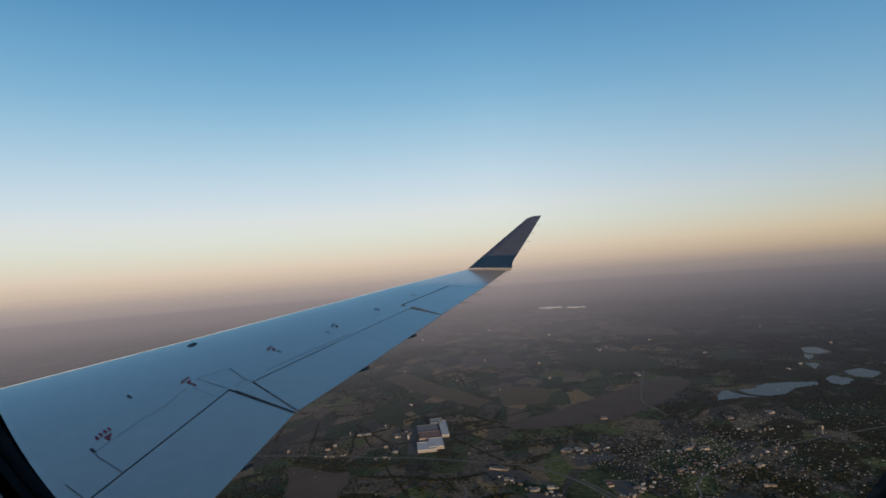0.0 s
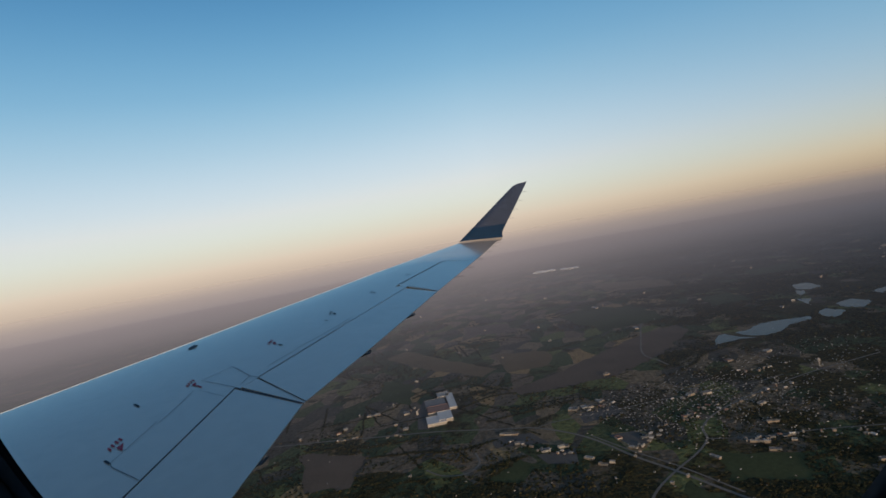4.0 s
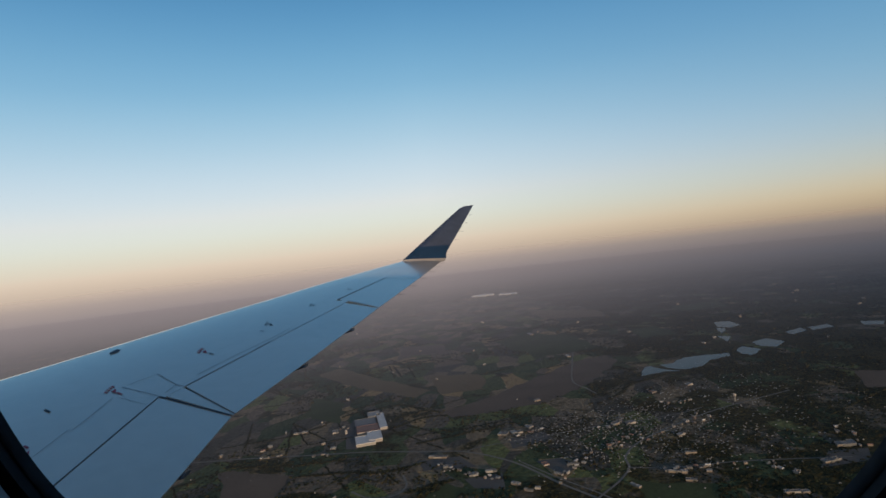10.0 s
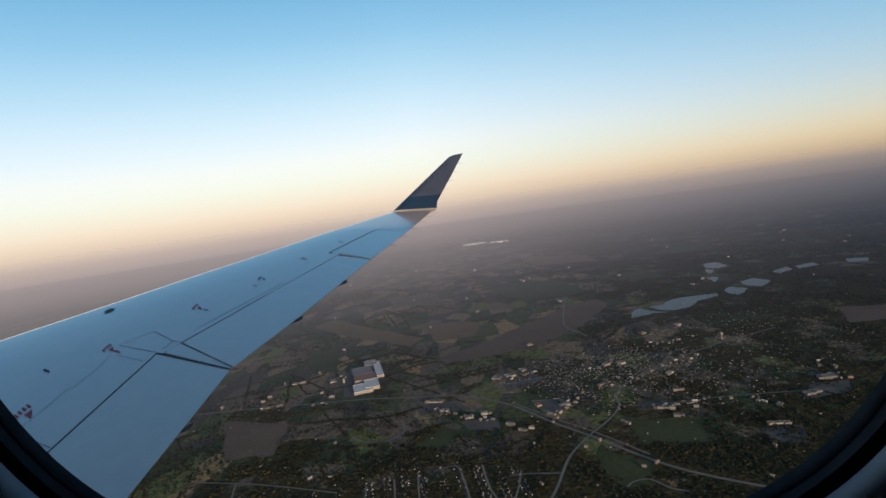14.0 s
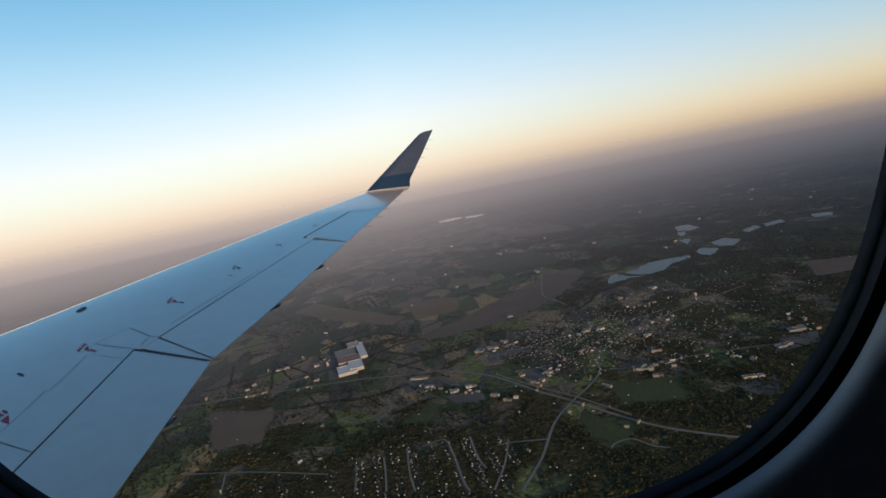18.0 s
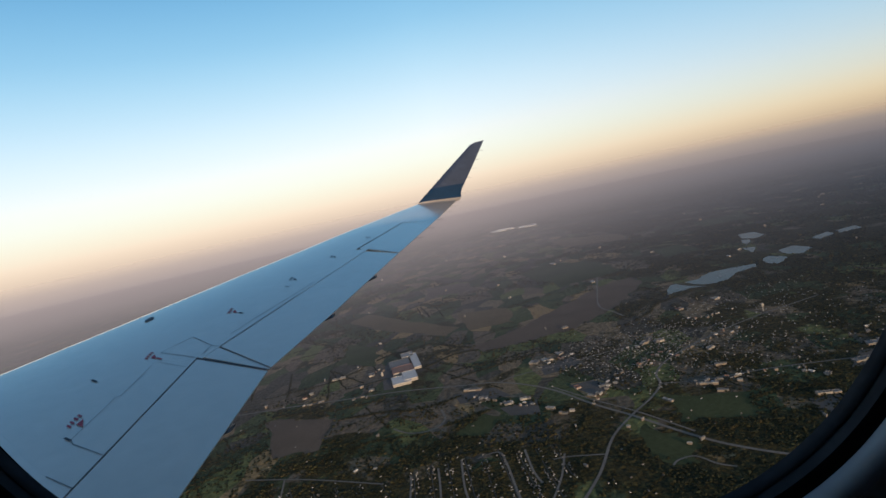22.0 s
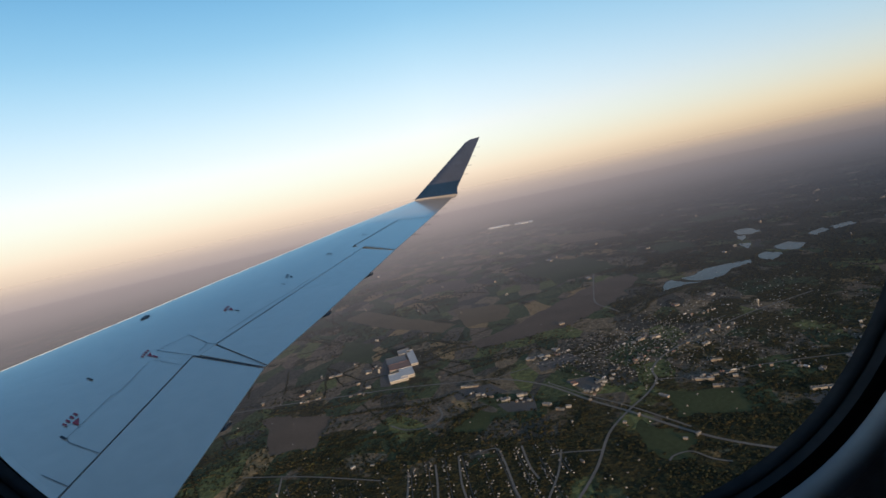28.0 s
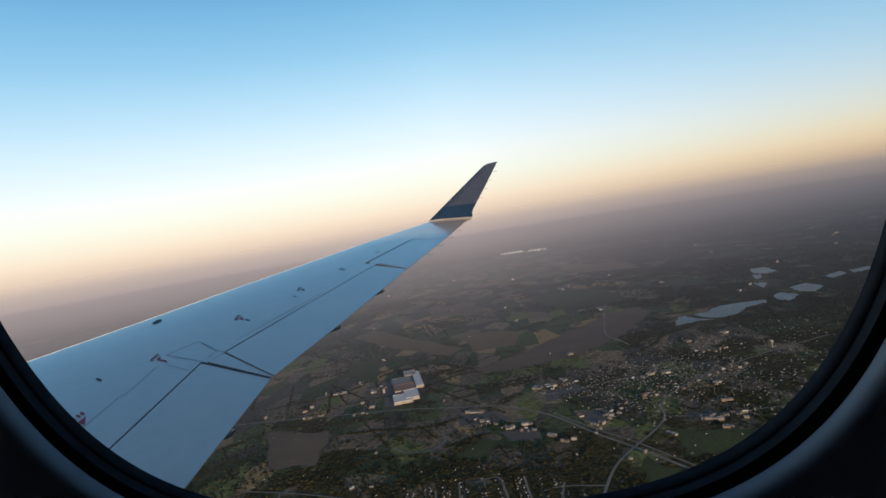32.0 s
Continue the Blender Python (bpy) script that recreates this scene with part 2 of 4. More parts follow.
def z_top(x, y):
    le, te = y_le(x), y_te(x)
    c = max(le - te, 0.1)
    u = min(max((le - y) / c, 0.0), 1.0)
    nose = max(0.0, 0.062 - u)
    drop = c * (0.13 * nose + 0.7 * nose * nose)
    return z_plane(x, y) + 0.015 * c * math.sin(math.pi * u ** 0.7) - 0.007 * c - drop + H


def z_low(x, y):
    le, te = y_le(x), y_te(x)
    c = max(le - te, 0.1)
    u = min(max((le - y) / c, 0.0), 1.0)
    return z_top(x, y) - c * 0.27 * (math.sqrt(u + 1e-6) - u) - 0.006


def wing_slab(name, xs, front, rear, mat, parent, rows=10, label="", bunch=1.0):
    """A piece of the wing between two lines, top and underside, closed."""
    rings = []
    for x in xs:
        f, r = front(x), rear(x)
        ys = [f + (r - f) * (k / rows) ** bunch for k in range(rows + 1)]
        rings.append([(x, y, z_top(x, y)) for y in ys] + [(x, y, z_low(x, y)) for y in reversed(ys)])
    v, f = loft(rings)
    return child(mesh_object(name, v, f, mat, True), parent, label)


def steps(a, b, n):
    return [a + (b - a) * k / n for k in range(n + 1)]


wing = tagged(aboard(empty("aircraft_wing", (0, 0, 0))), "pale grey swept jet wing with dark panel seams beside the fuselage", "wing")
NOSE = 0.062
HINGE_IN = lambda x: 2.433 + 0.012 * (x - 4.27)
HINGE_OUT = lambda x: 2.326 - 0.300 * (x - 4.47)
HINGE_AIL = lambda x: 1.668 - 0.345 * (x - 7.216)
nose_back = lambda x: y_le(x) - NOSE * (y_le(x) - y_te(x))
wing_slab("leading_edge", steps(-0.4, 9.9, 40), y_le, nose_back, BARE_METAL, wing, 8, "polished bare metal leading edge", 2.0)
wing_slab("main_skin", steps(-0.4, 4.27, 16), lambda x: nose_back(x) - 0.002, lambda x: HINGE_IN(x) + 0.003, WING_PAINT, wing, 14, "", 1.6)
wing_slab("outer_skin", steps(4.27, 7.19, 16), lambda x: nose_back(x) - 0.002, lambda x: HINGE_OUT(x) + 0.001, WING_PAINT, wing, 14, "", 1.6)
wing_slab("tip_skin", steps(7.19, 8.56, 10), lambda x: nose_back(x) - 0.002, lambda x: HINGE_AIL(x) + 0.002, WING_PAINT, wing, 12, "", 1.6)
wing_slab("wing_tip", steps(8.56, 9.98, 10), lambda x: nose_back(x) - 0.002, y_te, WING_PAINT, wing, 14, "", 1.3)


def wing_patch(name, front, rear, mat, parent, rows=8, cols=16, label=""):
    """A closed piece of wing ruled between a front and a rear line."""
    def along(line, s):
        d = [0.0]
        for p, q in zip(line, line[1:]):
            d.append(d[-1] + math.dist(p, q))
        t = [v / d[-1] for v in d]
        return interp(s, list(zip(t, [p[0] for p in line]))), interp(s, list(zip(t, [p[1] for p in line])))
    rings = []
    for k in range(cols + 1):
        f, r = along(front, k / cols), along(rear, k / cols)
        pts = [(f[0] + (r[0] - f[0]) * m / rows, f[1] + (r[1] - f[1]) * m / rows) for m in range(rows + 1)]
        rings.append([(x, y, z_top(x, y)) for x, y in pts] + [(x, y, z_low(x, y)) for x, y in reversed(pts)])
    v, f = loft(rings)
    return child(mesh_object(name, v, f, mat, True), parent, label)


te_pts = lambda a, b, n: [(x, y_te(x)) for x in steps(a, b, n)]
wing_patch("inboard_flap", [(-0.4, 2.372), (4.256, 2.428)], [(-0.4, 1.80), (4.002, 1.766)], WING_PAINT, wing)
wing_patch("flap_shroud", [(4.284, 2.379), (4.452, 2.328)], [(4.028, 1.763), (4.044, 1.759)], WING_PAINT, wing)
wing_patch("outboard_flap", [(4.474, 2.321), (7.09, 1.536)], te_pts(4.056, 6.91, 12), WING_PAINT, wing)
wing_patch("aileron", [(7.172, 1.508), (7.222, 1.66), (8.55, 1.204)], te_pts(6.94, 8.55, 8), WING_PAINT, wing)


def seam(name, pts, width, mat, parent, lift=0.004, label=""):
    """A thin strip laid along points on the wing's upper side."""
    fine = []
    for a, b in zip(pts, pts[1:]):
        n = max(2, int(math.dist(a, b) / 0.12))
        fine += [(a[0] + (b[0] - a[0]) * k / n, a[1] + (b[1] - a[1]) * k / n) for k in range(n)]
    fine.append(pts[-1])
    v, f = [], []
    for k, p in enumerate(fine):
        q, r = fine[max(k - 1, 0)], fine[min(k + 1, len(fine) - 1)]
        d = Vector((r[0] - q[0], r[1] - q[1])).normalized()
        nx, ny = -d.y * width / 2, d.x * width / 2
        for s in (1, -1):
            x, y = p[0] + s * nx, p[1] + s * ny
            v.append((x, y, z_top(x, y) + lift))
        if k:
            f.append((2 * k - 2, 2 * k - 1, 2 * k + 1, 2 * k))
    return child(mesh_object(name, v, f, mat), parent, label)


SEAMS = [
    ([(4.272, 2.433), (4.015, 1.775)], 0.034),
    ([(4.697, 2.664), (4.498, 2.412), (4.469, 2.330), (4.243, 2.039), (4.046, 1.768)], 0.010),
    ([(4.272, 2.433), (3.43, 2.423), (2.30, 2.409)], 0.0112),
    ([(4.474, 2.325), (5.57, 1.997)], 0.0125),
    ([(5.57, 1.997), (7.11, 1.534)], 0.006),
    ([(4.708, 2.334), (5.16, 2.196), (5.62, 2.035), (6.0, 1.925)], 0.010),
    ([(4.414, 2.806), (4.697, 2.664)], 0.008),
    ([(4.414, 2.806), (4.285, 2.444)], 0.010),
    ([(4.498, 2.412), (4.342, 2.417)], 0.008),
    ([(4.234, 2.732), (4.121, 2.443)], 0.006),
    ([(3.205, 2.742), (3.457, 2.752), (3.687, 2.762), (3.718, 2.772), (3.717, 2.736), (3.936, 2.743), (4.224, 2.765)], 0.006),
    ([(3.205, 2.742), (3.158, 2.70), (3.034, 2.429)], 0.009),
    ([(2.853, 2.646), (2.745, 2.416)], 0.009),
    ([(7.216, 1.668), (8.548, 1.208)], 0.017),
    ([(7.205, 1.512), (6.93, 1.10)], 0.012),
    ([(8.548, 1.208), (8.42, 0.86)], 0.008),
]
for pts, width in SEAMS:
    seam("panel_seam", pts, width * 0.54, SEAM if width > 0.011 else FAINT_SEAM, wing)


def stencil(x, y, size, mat, parent):
    """A small stencilled arrow head with slanted bars of lettering too small to read."""
    v, f = [], []
    def quad(pts):
        k = len(v)
        v.extend((x + a * size, y + b * size, z_top(x + a * size, y + b * size) + 0.005) for a, b in pts)
        f.append(tuple(range(k, k + len(pts))))
    quad([(0.32, -0.30), (-0.36, -0.24), (-0.66, -0.92)])
    for a, b in ((-0.57, -0.01), (-0.13, 0.08), (0.31, 0.12), (0.68, 0.11)):
        quad([(a - 0.16, b - 0.12), (a + 0.06, b - 0.06), (a + 0.28, b + 0.38), (a + 0.06, b + 0.32)])
    return child(mesh_object("stencil_mark", v, f, mat), parent)


def dash(x, y, size, mat, parent):
    """A short worn dash beside a stencil."""
    v = [(x + a * size, y + b * size, z_top(x + a * size, y + b * size) + 0.005) for a, b in ((-0.5, -0.6), (-0.2, -0.7), (0.5, 0.5), (0.2, 0.7))]
    return child(mesh_object("stencil_dash", v, [(0, 1, 2, 3)], mat), parent)


for x, y, size, mat in ((3.408, 2.85, 0.10, RED_MARK), (4.357, 2.864, 0.085, RED_MARK), (5.268, 2.547, 0.085, RED_MARK), (6.144, 2.205, 0.08, BLACK_MARK),
                        (6.94, 1.925, 0.065, BLACK_MARK), (7.78, 1.619, 0.06, BLACK_MARK)):
    stencil(x, y, size, mat, wing)
for x, y, size, mat in ((3.98, 3.10, 0.055, BLACK_MARK), (5.201, 2.427, 0.045, BLACK_MARK), (5.89, 2.186, 0.04, BLACK_MARK), (4.30, 2.76, 0.05, RED_MARK), (3.21, 2.77, 0.05, BLACK_MARK)):
    dash(x, y, size, mat, wing)


def disc(name, x, y, rx, ry, mat, parent, lift=0.006, label=""):
    v = [(x + rx * math.cos(a), y + ry * math.sin(a), z_top(x + rx * math.cos(a), y + ry * math.sin(a)) + lift) for a in np.linspace(0, 2 * math.pi, 14, endpoint=False)]
    v += [(p[0] * 0.5 + x * 0.5, p[1] * 0.5 + y * 0.5, p[2] + 0.006) for p in v]
    f = [(k, (k + 1) % 14, 14 + (k + 1) % 14, 14 + k) for k in range(14)] + [tuple(range(14, 28))]
    return child(mesh_object(name, v, f, mat), parent, label)


disc("fuel_cap", 5.25, 3.37, 0.066, 0.036, FAIRING, wing, 0.006, "dark round filler cap")

# flap track fairings under the trailing edge
for x, y, length in ((3.30, 1.76, 1.1), (5.06, 1.50, 0.9), (6.12, 1.26, 0.8)):
    rings = []
    for k in range(11):
        s = k / 10
        w = math.sin(math.pi * min(0.98, 0.06 + 0.92 * s)) ** 0.6
        yy = y + length * (1.00 - s)
        rings.append([(x + (0.03 + 0.15 * w) * math.cos(a), yy, z_low(x, max(yy, y_te(x))) - 0.028 * w - 0.012 + (0.006 + 0.026 * w) * math.sin(a)) for a in np.linspace(0, 2 * math.pi, 12, endpoint=False)])
    v, f = loft(rings)
    child(mesh_object("flap_track_fairing", v, f, FAIRING, True), wing, "dark shallow flap track fairing")

# static wicks on the outer trailing edge
for x in (7.6, 8.1, 8.6, 9.1, 9.5, 9.8):
    y = y_te(x)
    a, b = Vector((x, y + 0.02, z_low(x, y) + 0.004)), Vector((x + 0.04, y - 0.11, z_low(x, y) - 0.006))
    v, f = loft([[p + Vector((0.0026 * math.cos(t), 0, 0.0026 * math.sin(t))) for t in (0, 2.1, 4.2)] for p in (a, b)])
    child(mesh_object("static_wick", v, f, FAIRING), wing)

# winglet
winglet_rings = []
def winglet_ring(le, te, thick):
    le, te = Vector(le), Vector(te)
    out = Vector((1.0, 0.12, -0.42)).normalized()
    ring = []
    for k in range(9):
        u = k / 8
        ring.append(le.lerp(te, u) + out * thick * (math.sqrt(u) - u) * 2)
    for k in range(7, 0, -1):
        u = k / 8
        ring.append(le.lerp(te, u) - out * thick * (math.sqrt(u) - u) * 1.4)
    return [(p.x, p.y, p.z + H) for p in ring]


winglet_rings.append(winglet_ring((9.985, 1.075, -0.575), (10.21, 0.315, -0.61), 0.07))
winglet_rings.append(winglet_ring((10.00, 1.03, -0.54), (10.215, 0.31, -0.535), 0.065))
winglet_rings.append(winglet_ring((10.03, 0.95, -0.475), (10.225, 0.285, -0.475), 0.06))
winglet_rings.append(winglet_ring((10.085, 0.83, -0.379), (10.264, 0.219, -0.379), 0.056))
winglet_rings.append(winglet_ring((10.25, 0.47, -0.09), (10.38, 0.02, -0.09), 0.045))
winglet_rings.append(winglet_ring((10.43, 0.09, 0.21), (10.50, -0.17, 0.20), 0.03))
winglet_rings.append(winglet_ring((10.46, 0.02, 0.265), (10.53, -0.22, 0.275), 0.025))
winglet_rings.append(winglet_ring((10.485, -0.06, 0.295), (10.548, -0.245, 0.315), 0.015))
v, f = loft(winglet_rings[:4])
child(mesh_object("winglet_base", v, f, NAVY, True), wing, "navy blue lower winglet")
# upper part wears the painted sky sheen
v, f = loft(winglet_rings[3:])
child(mesh_object("winglet", v, f, NAVY_SHEEN, True), wing, "upturned winglet with its sky reflection painted slate grey")
fair = []
for k in range(7):
    s = k / 6
    le = Vector((9.97, y_le(9.97), z_top(9.97, y_le(9.97)) - H)).lerp(Vector((9.985, 1.075, -0.575)), s)
    te = Vector((9.97, y_te(9.97), z_top(9.97, y_te(9.97)) - H)).lerp(Vector((10.21, 0.315, -0.61)), s)
    te.z -= 0.03 * math.sin(math.pi * s)
    fair.append(winglet_ring(le, te, 0.05 + 0.02 * s))
v, f = loft(fair)
child(mesh_object("tip_fairing", v, f, WING_PAINT, True), wing, "pale grey curved tip fairing")

for s_ in (0.15, 0.4, 0.65, 0.9):
    a = Vector((10.264, 0.219, -0.379 + H)).lerp(Vector((10.50, -0.17, 0.20 + H)), s_)
    b = a + Vector((0.02, -0.09, -0.006))
    v, f = loft([[p + Vector((0.0026 * math.cos(t), 0, 0.0026 * math.sin(t))) for t in (0, 2.1, 4.2)] for p in (a, b)])
    child(mesh_object("static_wick", v, f, FAIRING), wing)

# ---- engine nacelle ----
engine = tagged(aboard(empty("engine_nacelle")), "dark blue rounded jet engine nacelle behind the wing", "engine")
NC = (3.17, -3.34, 0.27)
prof = [(0.50, -0.55), (0.54, -0.12), (0.58, -0.02), (0.62, 0.0), (0.66, -0.03), (0.70, -0.12), (0.735, -0.35), (0.75, -0.8), (0.74, -1.5), (0.66, -2.3), (0.5, -3.0)]
rings = [[(NC[0] + r * math.cos(a), NC[1] + d, NC[2] + H + r * math.sin(a)) for a in np.linspace(0, 2 * math.pi, 40, endpoint=False)] for r, d in prof]
v, f = loft(rings[3:], caps=False)
child(mesh_object("cowl", v, f, NACELLE, True), engine)
v, f = loft(rings[:4], caps=False)
child(mesh_object("inlet_lip", v, f, NACELLE, True), engine)
v, f = loft([[(NC[0] + r * math.cos(a), NC[1] + d, NC[2] + H + r * math.sin(a)) for a in np.linspace(0, 2 * math.pi, 40, endpoint=False)] for r, d in ((0.51, -0.5), (0.18, -0.48), (0.02, -0.25))], caps=True)
child(mesh_object("fan_face", v, f, FAIRING, True), engine, "dark engine fan and spinner")
pv = []
for x in (0.1, 2.4):
    pv.append([(x, NC[1] + dy, NC[2] + H + dz) for dy, dz in ((-0.7, 0), (-0.9, 0.09), (-2.2, 0.07), (-2.6, 0), (-2.2, -0.07), (-0.9, -0.09))])
v, f = loft(pv)
child(mesh_object("pylon", v, f, SKIN), engine, "white engine pylon")

# ---- fuselage and cabin ----
fus = tagged(aboard(empty("fuselage")), "white rounded jet fuselage round the dark cabin", "fuselage", kind="structure")
FC, FR = (-1.18, -0.3), 1.42
ang = [radians(a) for a in range(0, 360, 6)]
ys = [-13.0, -9.0, -5.5, -3.0, -1.5, -0.7, -0.36, 0.44, 0.8, 1.6, 3.0, 5.5, 9.0]
vo, fo = [], []
for R_ in (FR, FR - 0.03):
    for y in ys:
        vo += [(FC[0] + R_ * math.cos(a), y, FC[1] + H + R_ * math.sin(a)) for a in ang]
k = len(ang)
for s in (0, 1):
    off = s * k * len(ys)
    for i in range(len(ys) - 1):
        for j in range(k):
            mid = (ang[j] + radians(3)) % (2 * math.pi)
            zmid = FC[1] + FR * math.sin(mid)
            if ys[i] in (-0.36, 0.44) and math.cos(mid) > 0 and -0.32 < zmid < 0.42:
                continue
            a, b = off + i * k + j, off + i * k + (j + 1) % k
            fo.append((a, b, b + k, a + k) if s == 0 else (a, a + k, b + k, b))
for i in (0, len(ys) - 1):
    fo.append(tuple(i * k + j for j in (range(k) if i == 0 else reversed(range(k)))))
child(mesh_object("skin", vo, fo, SKIN, True), fus)
v, f = loft([[(x, y, z + H) for x, z in ((-2.5, -0.85), (0.05, -0.85), (0.05, -0.95), (-2.5, -0.95))] for y in (-6, 8)])
tagged(aboard(mesh_object("floor", v, f, LINING)), "grey cabin floor in deep shade", "floor", kind="structure")

# the window: superellipse rings in its own axes, x outward
WIN = Matrix.Translation((0.172, 0.031, 0.042 + H)) @ Matrix.Rotation(-0.057, 4, "Z") @ Matrix.Rotation(-0.171, 4, "Y")
WA, WB_LOW, WB_TOP, WN = 0.1520, 0.1760, 0.205, 3.17


def win_ring(grow, x, count=144, square=0.0):
    ring = []
    for k in range(count):
        t = 2 * math.pi * k / count
        t += 0.15 * math.sin(4 * t)
        c, s = math.cos(t), math.sin(t)
        n = WN + square
        r = 1 / (abs(c) ** n + abs(s) ** n) ** (1 / n)
        ring.append(WIN @ Vector((x, r * c * (WA + grow), r * s * ((WB_TOP if s > 0 else WB_LOW) + grow))))
    return ring


def win_loft(name, profile, mat, parent, label="", count=144):
    v, f = loft([win_ring(g, x, count) for g, x in profile], caps=False)
    return child(mesh_object(name, v, f, mat, True), parent, label)


window = tagged(aboard(empty("window_1")), "rounded cabin window with black seal and pale grey surround", "window", kind="structure")
win_loft("outer_reveal", [(0.050, 0.040), (0.030, 0.022), (0.010, 0.005), (0.0012, 0.0012), (0.0, 0.0002)], REVEAL, window, "black outer window reveal")
win_loft("outer_frame", [(0.0, 0.0002), (0.0006, -0.0012), (0.0012, -0.0028), (0.0018, -0.0032), (0.0019, -0.0026), (0.0023, -0.0040), (0.0031, -0.0058)], FRAME_GREY, window, "dark grey outer window frame")
win_loft("seal", [(0.0031, -0.0058), (0.0040, -0.0068), (0.0050, -0.0074), (0.0058, -0.0082)], RUBBER, window, "black rubber inner seal")
win_loft("trim_ring", [(0.0058, -0.0082), (0.0060, -0.0104), (0.0064, -0.0120), (0.0072, -0.0134), (0.0084, -0.0142), (0.0098, -0.0145)], TRIM, window, "satin pale grey trim ring")
win_loft("bezel", [(0.0098, -0.0145), (0.016, -0.0146), (0.03, -0.0143), (0.045, -0.0134), (0.062, -0.0125)], PLASTIC, window, "pale grey moulded window surround")
v, f = loft([[WIN @ Vector((x, 0.0054 + a * 0.0011, -0.1866 + c * 0.0018)) for a, c in ((-1, -1), (1, -1), (1, 1), (-1, 1))] for x in (-0.0022, -0.0056)])
child(mesh_object("placard", v, f, TRIM), window, "tiny white placard with unreadable print")
for x in (0.024, 0.006):
    v = win_ring(0.010 if x < 0.01 else 0.026, x)
    pane = child(mesh_object("pane", v, [tuple(range(144))], GLASS), window)
    pane.visible_shadow = False

wall = aboard(empty("wall_window_side"))
tagged(wall, "dark grey cabin side wall panel", "wall", kind="structure")
big = []
for k in range(144):
    t = 2 * math.pi * k / 144
    t += 0.15 * math.sin(4 * t)
    c, s = math.cos(t), math.sin(t)
    r = 1 / max(abs(c), abs(s))
    big.append(WIN @ Vector((-0.0125, r * c * 0.62, r * s * 0.62)))
edge = win_ring(0.06, -0.0125)
back = [p + (WIN.to_3x3() @ Vector((0.012, 0, 0))) for p in big]
v, f = loft([win_ring(0.06, -0.006), edge, big, back], caps=False)
child(mesh_object("panel", v, f, PLASTIC, False), wall)
# unseen panels added to close the cabin round the eye and bounce window light
for name, pts in (("bounce_panel_aft", [(-2.4, -1.1, -0.9), (0.12, -1.1, -0.9), (0.12, -1.1, 1.0), (-2.4, -1.1, 1.0)]),
                  ("bounce_panel_ahead", [(-2.4, 1.2, -0.9), (0.12, 1.2, -0.9), (0.12, 1.2, 1.0), (-2.4, 1.2, 1.0)]),):
    v, f = loft([[(x, y + d, z + H) for x, y, z in pts] for d in (0, 0.03)])
    tagged(aboard(mesh_object(name, v, f, LINING)), "unseen grey panel added to close the cabin and bounce light", "wall", kind="structure")

